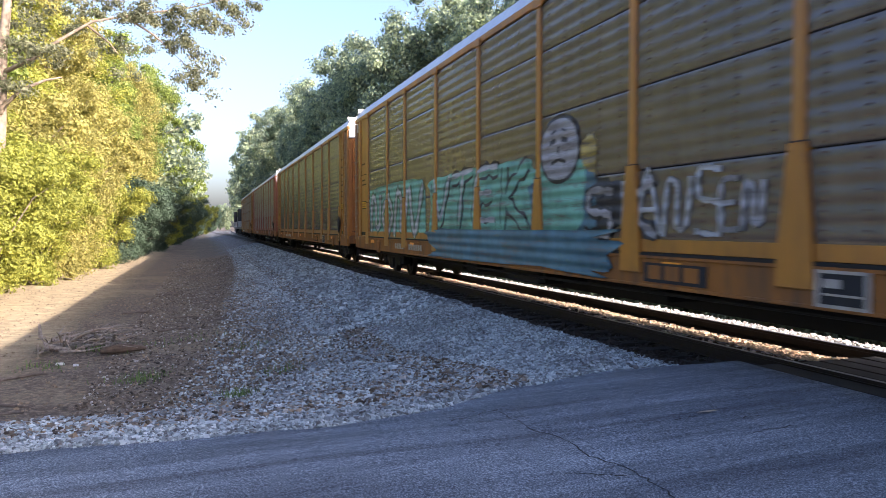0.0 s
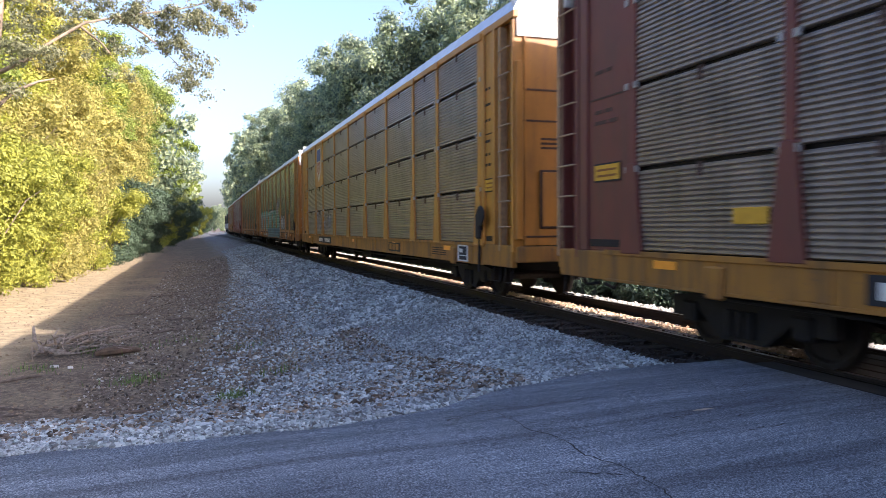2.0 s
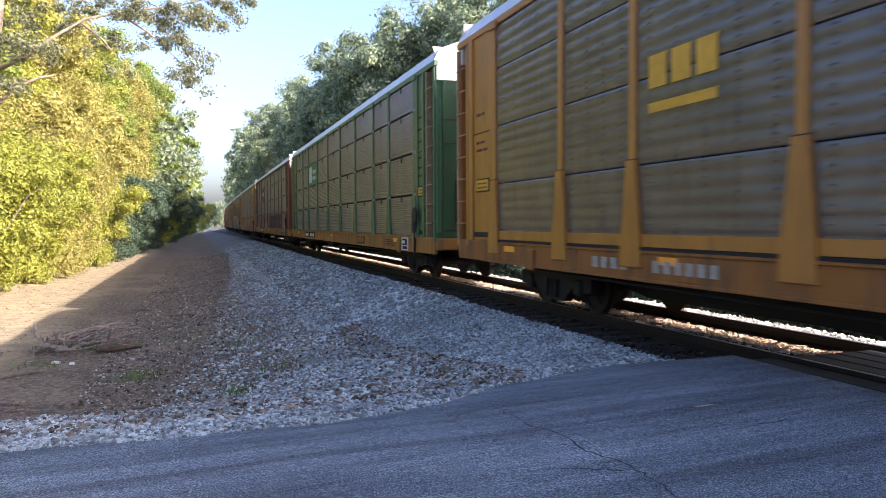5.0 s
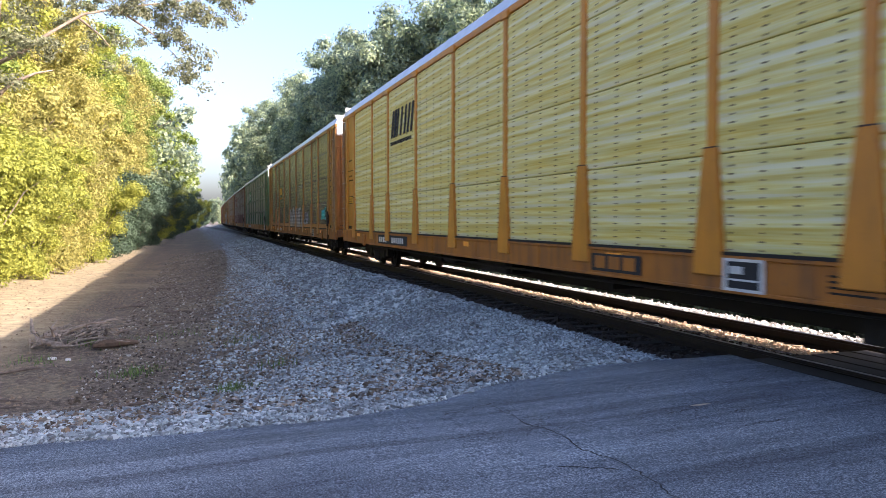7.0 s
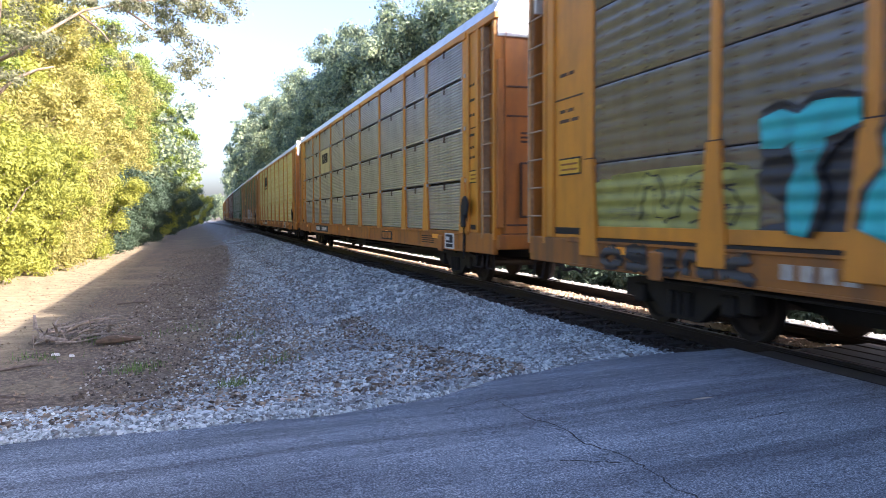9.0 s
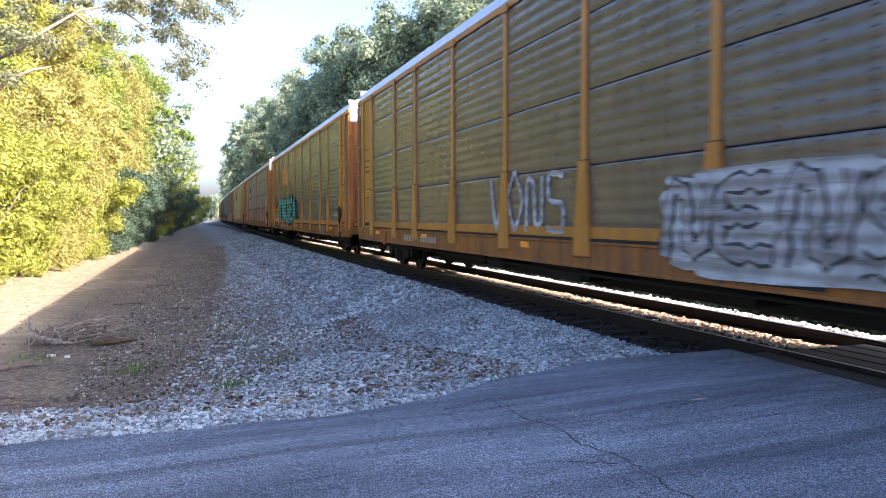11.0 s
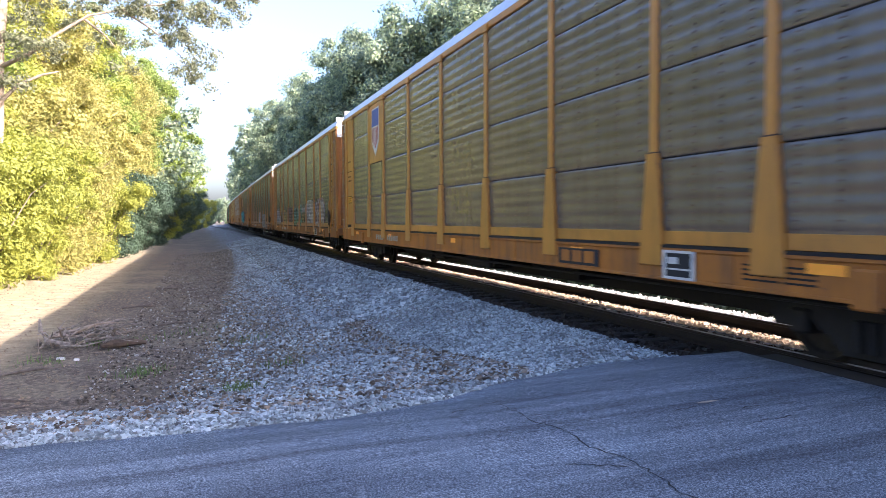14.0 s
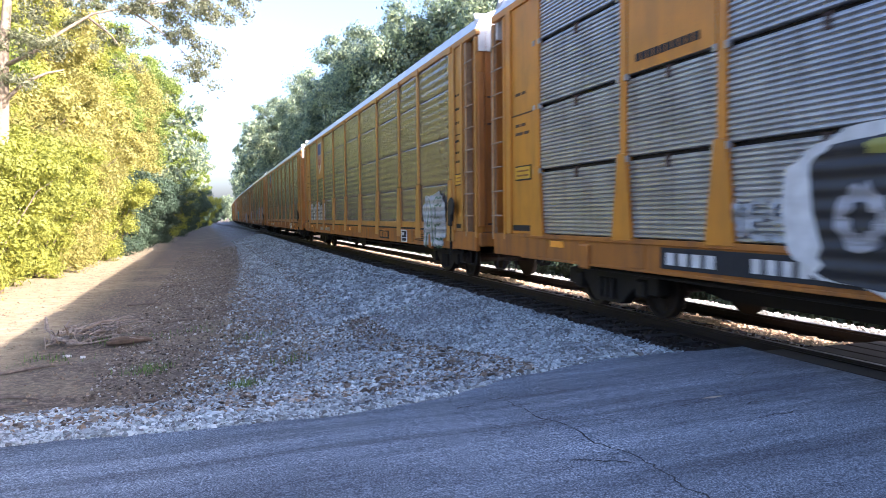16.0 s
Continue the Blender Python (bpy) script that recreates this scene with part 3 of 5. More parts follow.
def smoothed(pts, steps=5):
    """The points of a rounded line through pts."""
    out = []
    for i in range(len(pts) - 1):
        p0, p1, p2, p3 = (Vector(pts[max(0, min(len(pts) - 1, j))]) for j in (i - 1, i, i + 1, i + 2))
        for k in range(steps):
            q = k / steps
            out.append(p1 * (1 - q) + p2 * q + 0.35 * q * (1 - q) * ((p2 - p0) * (1 - q) - (p3 - p1) * q))
    out.append(Vector(pts[-1]))
    return [(v.x, v.y) for v in out]


def letters(parent, word, y, z, w, h, fill, line, fat=0.34, rim=1.6, out=0.044, seed=0):
    """A row of sprayed letter shapes, each with a darker or lighter rim; y is the edge towards the car's front."""
    rnd = random.Random(seed + 7)
    step = w / len(word)
    for i, ch in enumerate(word):
        slope, up, tall = rnd.uniform(-0.10, 0.14), rnd.uniform(-0.05, 0.05) * h, rnd.uniform(0.88, 1.08)
        for bmat, grow, x in ((line, rim, -HALF - out), (fill, 1.0, -HALF - out - 0.006)):
            if bmat is None:
                continue
            bm = bmesh.new()
            for k, path in enumerate(GLYPH[ch]):
                pts = [(y - step * (i + 0.08 + 0.84 * (px + slope * (pz - 0.5))), z + up + h * tall * pz) for px, pz in path]
                stroke(bm, smoothed(pts), fat * step * grow, x - 0.003 - 0.001 * k, x + 0.02)
            part("graffiti", bm, bmat, parent, "sprayed graffiti letter")


def blot(parent, y, z, w, h, material, seed, out=0.038, ragged=0.12, square=0.45):
    """A patch of sprayed paint with an uneven edge; y is the edge towards the car's front."""
    bm = bmesh.new()
    ring = []
    for k in range(48):
        a = 2 * math.pi * k / 48
        r = 1 + ragged * noise.noise((2.2 * math.cos(a), 2.2 * math.sin(a), seed * 3.7)) + 0.5 * ragged * noise.noise((6 * math.cos(a), 6 * math.sin(a), seed * 1.3))
        c, q = math.cos(a), math.sin(a)
        ring.append((y - w / 2 + w / 2 * r * math.copysign(abs(c) ** square, c), z + h / 2 + h / 2 * r * math.copysign(abs(q) ** square, q)))
    prism(bm, ring, -HALF - out, -HALF - out + 0.02)
    part("graffiti_ground", bm, material, parent, "sprayed patch of paint")


def head(parent, y, z, w, h):
    """A sprayed round white head with dark plain marks in it."""
    blot(parent, y + 0.06, z - 0.06, w + 0.12, h + 0.12, S_BLACK, 3, 0.046, 0.03, 0.9)
    blot(parent, y, z, w, h, S_GREY, 4, 0.050, 0.03, 0.9)
    for pts, t in ((((0.25, 0.62), (0.42, 0.66)), 0.09), (((0.58, 0.66), (0.75, 0.62)), 0.09), (((0.3, 0.28), (0.5, 0.33), (0.7, 0.27)), 0.06), (((0.5, 0.56), (0.47, 0.42)), 0.04), (((0.3, 0.78), (0.42, 0.82)), 0.04), (((0.58, 0.82), (0.7, 0.78)), 0.04)):
        bm = bmesh.new()
        stroke(bm, smoothed([(y - w * p, z + h * q) for p, q in pts]), t, -HALF - 0.056, -HALF - 0.04)
        part("graffiti", bm, S_BLACK, parent, "dark sprayed mark")


PANEL_BROWN = paint("weathered_brown_galvanised", (0.125, 0.110, 0.096), 0.4, 0.27, metal=0.25)
PANEL_GREY = paint("weathered_grey_galvanised", (0.36, 0.355, 0.355), 0.45, 0.30, metal=0.5)
PANEL_DARK = paint("sooty_brown_galvanised", (0.235, 0.185, 0.145), 0.6, 0.30, metal=0.25)
PANEL_CREAM, _nt, _b = mat("pale_yellow_perforated_paint", 0.5)
_band = ramp(_nt, tex(_nt, 3.0, 3.0, (1, 0.12, 3.2)), [(0.36, (0.52, 0.39, 0.07)), (0.5, (0.60, 0.54, 0.20)), (0.62, (0.62, 0.59, 0.36))])

_nt.links.new(_band, _b.inputs["Base Color"])
PAINT_YELLOW = paint("dirty_yellow_paint", (0.38, 0.156, 0.017), 0.5)
PAINT_GOLD = paint("bright_yellow_paint", (0.52, 0.195, 0.009), 0.4)
PAINT_TAN = paint("faded_orange_tan_paint", (0.43, 0.185, 0.024), 0.42)
PAINT_RED = paint("oxide_red_paint", (0.14, 0.030, 0.020), 0.5, 0.6)
PAINT_GREEN = paint("railway_green_paint", (0.038, 0.115, 0.045), 0.45)
PAINT_ORANGE = paint("orange_door_paint", (0.37, 0.135, 0.014), 0.5, 0.6)
PAINT_SILL = paint("sooty_yellow_sill_paint", (0.27, 0.098, 0.008), 0.9, 0.7)
PANEL_PALE = paint("pale_yellow_sign_paint", (0.55, 0.48, 0.25), 0.2)
PAINT_SILL_B = paint("worn_yellow_sill_paint", (0.32, 0.140, 0.012), 0.95, 0.7)
PAINT_SILL_GOLD = paint("grimy_orange_sill_paint", (0.37, 0.128, 0.006), 0.7, 0.7)
PAINT_RUSTRED = paint("bright_rust_red_paint", (0.33, 0.09, 0.05), 0.3)
MESHES = {}


def shared(key, make):
    if key not in MESHES:
        MESHES[key] = make()
    return MESHES[key]


def autorack(kind, panel, post, sill, door, label, panel_front=None):
    """A covered car carrier: flat car with sills and trucks below, panelled rack with posts, roof and end doors above."""
    car = new("autorack_car")
    tagged(car, label, "railroad car", "cars of the freight train")
    f = BODY / 2
    # flat car
    bm = bmesh.new()
    box(bm, -HALF - 0.05, -HALF + 0.05, -f + 0.1, f - 0.1, SILL_Z, DECK_Z, 0.015)
    part("side_sill", bm, sill, car)
    bm = bmesh.new()
    box(bm, HALF - 0.05, HALF + 0.05, -f + 0.1, f - 0.1, SILL_Z, DECK_Z, 0.015)
    part("side_sill", bm, sill, car)
    for z0, z1, out in ((DECK_Z - 0.05, DECK_Z + 0.02, 0.075), (SILL_Z - 0.01, SILL_Z + 0.03, 0.065)):
        bm = bmesh.new()
        box(bm, -HALF - out, -HALF - 0.048, -f + 1.4, f - 1.4, z0, z1, 0.006)
        part("sill_flange", bm, sill, car)
    for k in range(9):
        bm = bmesh.new()
        yy = f - 2.2 - k * (BODY - 4.4) / 8
        box(bm, -HALF - 0.062, -HALF - 0.048, yy - 0.2, yy + 0.2, SILL_Z + 0.04, DECK_Z - 0.06, 0.004)
        part("sill_plate", bm, sill, car)
    bm = bmesh.new()
    box(bm, -HALF + 0.06, HALF - 0.06, -f + 0.1, f - 0.1, DECK_Z - 0.16, DECK_Z - 0.03)
    prism(bm, ((-f - 0.1, 0.66), (-f + 4.3, 0.50), (-f + 5.2, 0.32), (f - 5.2, 0.32), (f - 4.3, 0.50), (f + 0.1, 0.60), (f + 0.1, 0.98), (-f - 0.1, 0.98)), -0.38, 0.38)
    for y in (-4.5, -1.0, 3.2):
        box(bm, -1.2, 1.2, y - 0.05, y + 0.05, 0.5, DECK_Z - 0.16)
    box(bm, -1.25, -0.7, -0.9, 0.5, 0.46, 0.92, 0.04)
    box(bm, -1.2, -0.6, 2.2, 3.0, 0.5, 0.92, 0.05)
    tube(bm, [(-1.3, -f + 3, 0.66), (-1.3, 0, 0.6), (-1.3, f - 3, 0.66)], [0.025] * 3, 6)
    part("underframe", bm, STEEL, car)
    for y in (-f + 3.5, f - 3.5):
        truck(car, y)
    for s in (-1, 1):
        bm = bmesh.new()
        box(bm, -0.1, 0.1, s * (f + 0.1) - 0.15, s * (f + 0.1) + 0.62 * s, 0.66, 0.9, 0.03)
        box(bm, -0.17, 0.17, s * (f + 0.5) - 0.12, s * (f + 0.5) + 0.2, 0.62, 0.94, 0.05)
        part("coupler", bm, STEEL, car)
        bm = bmesh.new()
        tube(bm, [(-0.3, s * f, 0.8), (-0.35, s * (f + 0.35), 0.45), (-0.3, s * (f + 0.7), 0.5)], [0.03] * 3, 6)
        part("air_hose", bm, STEEL, car)
    # posts and panels on the side, from the front backwards
    y = f - PLATE_F
    posts = [y]
    for w in BAYS:
        y -= w
        posts.append(y)
    pm = shared(("post", post.name, kind), lambda: post_mesh(post, DECK_Z - (0.02 if kind == "slit" else 0.24), kind == "slit"))
    for p in posts:
        put("side_post", pm, car, pose(0, p, 0))
    for a, w in zip(posts, BAYS):
        for z0, z1 in zip(TIER_Z, TIER_Z[1:]):
            me = shared((kind, w, round(z1 - z0, 2), panel.name), lambda: panel_mesh(kind, w - 0.14, z1 - z0, panel, kind == "dotted"))
            put("panel", me, car, pose(-HALF, a - w + 0.07, DECK_Z + z0))
    # plain corner sheets with their bent flanges, and the recessed bay that the end ladder stands in
    skin = panel_front or post
    for name, y0, y1, b0, b1 in (("front_corner_sheet", posts[0] + 0.05, f - LADDER - 0.04, f - LADDER - 0.06, f - 0.03), ("rear_corner_sheet", -f + LADDER + 0.2, posts[-1] - 0.05, -f + 0.03, -f + LADDER + 0.22)):
        bm = bmesh.new()
        box(bm, -HALF - 0.02, -HALF + 0.03, y0, y1, DECK_Z, EAVE - 0.04, 0.008)
        sheet = part(name, bm, skin, car)
        for yy, w in ((y0 + 0.08, 0.06), (y1 - 0.12, 0.11)):
            bm = bmesh.new()
            box(bm, -HALF - 0.055, -HALF - 0.018, yy - w, yy + w, DECK_Z, EAVE - 0.06, 0.01)
            part("corner_flange", bm, skin, sheet)
        bm = bmesh.new()
        box(bm, -HALF - 0.028, -HALF - 0.018, y0 + 0.16, y1 - 0.25, DECK_Z + 2.1, DECK_Z + 2.125)
        part("sheet_seam", bm, RUST, sheet)
        bm = bmesh.new()
        box(bm, -HALF - 0.03, -HALF - 0.01, y0 + 0.2, y1 - 0.26, DECK_Z + 0.06, DECK_Z + 0.16, 0.004)
        part("drain_slot", bm, STEEL, sheet, "dark slot at the sheet's foot")
        bm = bmesh.new()
        box(bm, -HALF + 0.16, -HALF + 0.19, b0, b1, DECK_Z, EAVE - 0.04)
        part("ladder_recess", bm, door, car, "recessed sheet behind the end ladder")
    # inner wall, far side and top rail
    bm = bmesh.new()
    box(bm, -HALF + 0.06, -HALF + 0.08, -f + 0.9, f - 0.75, DECK_Z, EAVE - 0.05)
    box(bm, HALF - 0.04, HALF, -f + 0.05, f - 0.05, DECK_Z, EAVE)
    part("inner_wall", bm, STEEL, car)
    bm = bmesh.new()
    box(bm, -HALF - 0.05, -HALF + 0.05, -f + 0.02, f - 0.02, EAVE - 0.1, EAVE + 0.03, 0.01)
    for p in posts:
        box(bm, -HALF - 0.09, -HALF - 0.04, p - 0.16, p + 0.16, EAVE - 0.16, EAVE - 0.02, 0.01)
    part("top_rail", bm, post, car)
    # roof: shallow arch of ribbed sheets
    bm = bmesh.new()
    arch = [(-HALF - 0.04, EAVE + 0.03), (-HALF + 0.10, EAVE + 0.30), (-1.0, EAVE + 0.48), (-0.4, EAVE + 0.56), (0.4, EAVE + 0.56), (1.0, EAVE + 0.48), (HALF - 0.10, EAVE + 0.30), (HALF + 0.04, EAVE + 0.03)]
    n = 44
    rings = []
    for i in range(n + 1):
        yy = -f + 0.05 + (BODY - 0.1) * i / n
        for dy, up in ((0, 0.0), (0.03, 0.012), (0.07, 0.012), (0.10, 0.0)):
            if i < n or dy == 0:
                rings.append([bm.verts.new((x, yy + dy, q + up)) for x, q in arch])
    for r, s in zip(rings, rings[1:]):
        for k in range(len(arch) - 1):
            bm.faces.new((r[k], r[k + 1], s[k + 1], s[k]))
    for r in (rings[0], rings[-1]):
        bm.faces.new(r)
    part("roof", bm, ROOF, car, "galvanised ribbed arched roof")
    # end doors: tall leaves with upright ribs, a pale cap above, ladders at the corners
    for s in (-1, 1):
        for x0, x1 in ((-HALF + 0.02, -0.02), (0.02, HALF - 0.02)):
            bm = bmesh.new()
            box(bm, x0, x1, min(s * (f - 0.12), s * (f - 0.07)), max(s * (f - 0.12), s * (f - 0.07)), DECK_Z, EAVE - 0.41)
            leaf = part("end_door", bm, door, car)
            face = s * (f - 0.07)
            for k in (0.03, 0.97):
                put("door_rib", shared(("rib", door.name), lambda: rib_mesh(door)), leaf, pose(x0 + (x1 - x0) * k, s * (f - 0.06), 0))
            cx = (x0 + x1) / 2
            for zz in (DECK_Z + 0.14, DECK_Z + 2.2, DECK_Z + 2.75):
                bm = bmesh.new()
                box(bm, x0 + 0.08, x1 - 0.08, min(face, face + s * 0.012), max(face, face + s * 0.012), zz, zz + 0.035, 0.004)
                part("door_seam", bm, RUST, leaf)
            bm = bmesh.new()
            box(bm, cx - 0.30, cx + 0.30, min(face, face + s * 0.03), max(face, face + s * 0.03), DECK_Z + 0.3, DECK_Z + 1.35, 0.01)
            hatch = part("hatch", bm, RUST, leaf, "rust-edged hatch in the door")
            bm = bmesh.new()
            box(bm, cx - 0.26, cx + 0.26, min(face, face + s * 0.045), max(face, face + s * 0.045), DECK_Z + 0.34, DECK_Z + 1.31, 0.01)
            part("hatch_cover", bm, door, hatch)
            for zz in (1.72, 1.8, 1.88):
                bm = bmesh.new()
                box(bm, cx - 0.28, cx + 0.2, min(face, face + s * 0.006), max(face, face + s * 0.006), DECK_Z + zz, DECK_Z + zz + 0.04)
                part("stencil", bm, RUST, leaf)
        bm = bmesh.new()
        prism(bm, ((s * (f - 0.16), EAVE - 0.42), (s * (f - 0.03), EAVE - 0.42), (s * (f - 0.03), EAVE + 0.05), (s * (f - 0.3), EAVE + 0.4)), -HALF + 0.02, HALF - 0.02)
        part("end_cap", bm, WHITE, car, "pale end cap under the roof")
        bm = bmesh.new()
        box(bm, -HALF, HALF, min(s * (f - 0.3), s * (f + 0.05)), max(s * (f - 0.3), s * (f + 0.05)), SILL_Z + 0.1, DECK_Z - 0.02, 0.02)
        part("end_sill", bm, sill, car)
        lm = shared(("ladder", post.name), lambda: ladder_mesh(post, DECK_Z - 0.12, EAVE - 0.12, 0.56))
        put("ladder", lm, car, pose(-HALF - 0.02, f - 0.61 if s > 0 else -f + 0.12, 0))
        for dy in (0.35, 0.9):
            bm = bmesh.new()
            yy = s * (f - dy)
            tube(bm, [(-HALF + 0.02, yy - 0.16, SILL_Z + 0.1), (-HALF - 0.02, yy - 0.16, SILL_Z - 0.28), (-HALF - 0.02, yy + 0.16, SILL_Z - 0.28), (-HALF + 0.02, yy + 0.16, SILL_Z + 0.1)], [0.018] * 4, 5)
            part("sill_step", bm, STEEL, car)
    if kind == "dotted":
        for y0, y1 in zip(posts[1:], posts):
            bm = bmesh.new()
            box(bm, -HALF - 0.045, -HALF - 0.036, y0 + 0.2, y1 - 0.2, DECK_Z + 0.03, DECK_Z + 0.19, 0.003)
            if not panel.name.startswith("pale"):
                part("foot_strip", bm, post, car)
            bm = bmesh.new()
            box(bm, -HALF - 0.079, -HALF - 0.03, y0 + 0.23, y1 - 0.23, DECK_Z - 0.012, DECK_Z + 0.024)
            part("deck_slot", bm, STEEL, car, "dark drain slot above the sill")
    bm = bmesh.new()
    hb = posts[-1] - 0.1
    lathe(bm, [(-HALF - 0.17, 0.17), (-HALF - 0.145, 0.2), (-HALF - 0.125, 0.17)], sides=16, centre=(0, hb - 0.2, DECK_Z + 0.55))
    box(bm, -HALF - 0.13, -HALF - 0.02, hb - 0.1, hb + 0.14, DECK_Z + 0.1, DECK_Z + 0.6, 0.03)
    tube(bm, [(-HALF - 0.08, hb, DECK_Z + 0.15), (-HALF - 0.08, hb + 0.05, SILL_Z - 0.15)], [0.03, 0.03], 6)
    part("hand_brake", bm, STEEL, car)
    # marks on the sill and the corner sheets
    number_y = 7.7
    if kind == "slit" or panel.name.startswith("pale"):
        bm = bmesh.new()
        box(bm, -HALF - 0.066, -HALF - 0.062, number_y - 3.0, number_y + 0.12, SILL_Z + 0.07, DECK_Z - 0.07)
        part("number_board", bm, BLACK, car, "black board behind the number")
    digits = WHITE if kind == "slit" or panel.name.startswith("pale") else CLAMP
    bars(car, "car_number", digits, number_y, SILL_Z + 0.12, (0.16, 0.16, 0.16, 0.16), 0.15, 0.08, x=-HALF - 0.064)
    bars(car, "car_number", digits, number_y - 1.45, SILL_Z + 0.12, (0.13,) * 6, 0.15, 0.08, x=-HALF - 0.064)
    bm = bmesh.new()
    box(bm, -HALF - 0.068, -HALF - 0.060, -5.85, -4.65, SILL_Z + 0.06, DECK_Z - 0.10)
    mark = part("company_mark", bm, BLACK, car, "black company mark on the sill")
    bars(mark, "mark_lettering", sill, -4.75, SILL_Z + 0.10, (0.27, 0.27, 0.27), 0.17, 0.08, x=-HALF - 0.068)
    ry = -10.55 if kind == "slit" else -7.4
    bm = bmesh.new()
    box(bm, -HALF - 0.07, -HALF - 0.05, ry - 0.5, ry, SILL_Z + 0.04, DECK_Z - 0.06)
    board = part("routing_board", bm, BLACK, car, "black routing board in a white frame")
    for y0, y1, z0, z1 in ((ry - 0.54, ry - 0.49, SILL_Z + 0.02, DECK_Z - 0.04), (ry - 0.01, ry + 0.04, SILL_Z + 0.02, DECK_Z - 0.04), (ry - 0.5, ry, SILL_Z + 0.02, SILL_Z + 0.05), (ry - 0.5, ry, DECK_Z - 0.07, DECK_Z - 0.04), (ry - 0.46, ry - 0.05, SILL_Z + 0.13, SILL_Z + 0.15), (ry - 0.24, ry - 0.05, SILL_Z + 0.2, SILL_Z + 0.28)):
        bm = bmesh.new()
        box(bm, -HALF - 0.078, -HALF - 0.06, y0, y1, z0, z1)
        part("board_frame", bm, WHITE if sill is PAINT_SILL_GOLD or kind == "slit" else CLAMP, board)
    for z in (0.10, 0.15, 0.20, 0.25):
        bars(car, "stencil", STEEL, -8.7, SILL_Z + z, (0.5, 0.4), 0.02, 0.06, x=-HALF - 0.052)
    for yy in (-10.2, 9.7):
        bm = bmesh.new()
        box(bm, -HALF - 0.10, -HALF - 0.04, yy - 0.14, yy + 0.14, SILL_Z - 0.06, DECK_Z - 0.1, 0.02)
        part("jacking_pad", bm, sill, car)
    for p in (posts[0] - 0.7, posts[2] - 0.8, posts[4] - 0.9, posts[6] - 0.9, posts[8] - 0.7):
        bm = bmesh.new()
        box(bm, -HALF - 0.06, -HALF - 0.05, p - 0.22, p + 0.22, DECK_Z - 0.18, DECK_Z - 0.08)
        part("reflector", bm, ORANGE, car, "orange reflector strip")
    bm = bmesh.new()
    plates = ((-f + 0.95, -f + 1.4, 1.0), (posts[0] + 0.3, posts[0] + 0.95, 0.95))
    for y0, y1, zz in plates:
        bm = bmesh.new()
        box(bm, -HALF - 0.034, -HALF - 0.02, y0, y1, DECK_Z + zz, DECK_Z + zz + 0.26)
        plate = part("warning_plate", bm, BLACK, car, "black-edged yellow warning plate")
        bm = bmesh.new()
        box(bm, -HALF - 0.04, -HALF - 0.03, y0 + 0.015, y1 - 0.015, DECK_Z + zz + 0.025, DECK_Z + zz + 0.235)
        part("plate_face", bm, YELLOW_MARK, plate)
        for k in (0.07, 0.15):
            bars(plate, "plate_lettering", PAINT_SILL, y1 - 0.08, DECK_Z + zz + k, ((y1 - y0) - 0.16,), 0.03, 0.05, x=-HALF - 0.04)
    for z, ws in ((1.75, (0.3, 0.2)), (1.9, (0.18, 0.18)), (2.45, (0.22, 0.14))):
        bars(car, "stencil", RUST, posts[0] + 0.95, DECK_Z + z, ws, 0.05, 0.06, x=-HALF - 0.021)
    for z, ws in ((1.5, (0.1, 0.12)), (1.7, (0.1, 0.08)), (1.95, (0.24,)), (2.35, (0.1, 0.1)), (2.65, (0.26,)), (2.95, (0.12, 0.08))):
        bars(car, "stencil", BLACK, -f + 1.4, DECK_Z + z, ws, 0.05, 0.05, x=-HALF - 0.021)
    return car, posts


def sign(car, y0, y1, z0, z1, material, label, x=-HALF - 0.036):
    bm = bmesh.new()
    box(bm, x - 0.012, x, y0, y1, z0, z1, 0.003)
    return part("sign", bm, material, car, label)


def shield(car, y, z, w, h):
    """A shield-shaped mark of blue over white and red stripes."""
    x = -HALF - 0.05
    bm = bmesh.new()
    prism(bm, ((y - w / 2, z + h), (y + w / 2, z + h), (y + w / 2, z + 0.3 * h), (y, z), (y - w / 2, z + 0.3 * h)), x - 0.006, x)
    part("shield", bm, WHITE, car, "white shield-shaped mark")
    bm = bmesh.new()
    box(bm, x - 0.012, x - 0.004, y - w * 0.46, y + w * 0.46, z + 0.62 * h, z + 0.97 * h)
    part("shield_top", bm, BLUE, car)
    bm = bmesh.new()
    for k in range(-2, 3):
        box(bm, x - 0.012, x - 0.004, y + k * w / 5.4 - w / 22, y + k * w / 5.4 + w / 22, z + (0.16 + 0.07 * abs(k)) * h, z + 0.6 * h)
    part("shield_stripes", bm, RED, car)


def arches(car, y, shapes):
    """A row of white sprayed round-topped shapes with dark gaps; shapes: (width, height)."""
    x = -HALF - 0.038
    for w, h in shapes:
        out = [(y, DECK_Z + 0.03), (y, DECK_Z + h - w / 2)]
        out += [(y - w / 2 + w / 2 * math.cos(a), DECK_Z + h - w / 2 + w / 2 * math.sin(a)) for a in np.linspace(0.2, 2.95, 9)]
        out += [(y - w, DECK_Z + h - w / 2), (y - w * 0.9, DECK_Z + 0.03)]
        bm = bmesh.new()
        prism(bm, out, x - 0.006, x + 0.01)
        part("graffiti", bm, S_WHITE, car, "white sprayed round-topped shape")
        bm = bmesh.new()
        stroke(bm, [(y - w * 0.02, DECK_Z + h * 0.55), (y - w * 0.5, DECK_Z + h * 0.62), (y - w * 1.02, DECK_Z + h * 0.58)], 0.06, x - 0.010, x)
        part("graffiti_outline", bm, S_BLACK, car)
        y -= w + 0.22


CARS = []


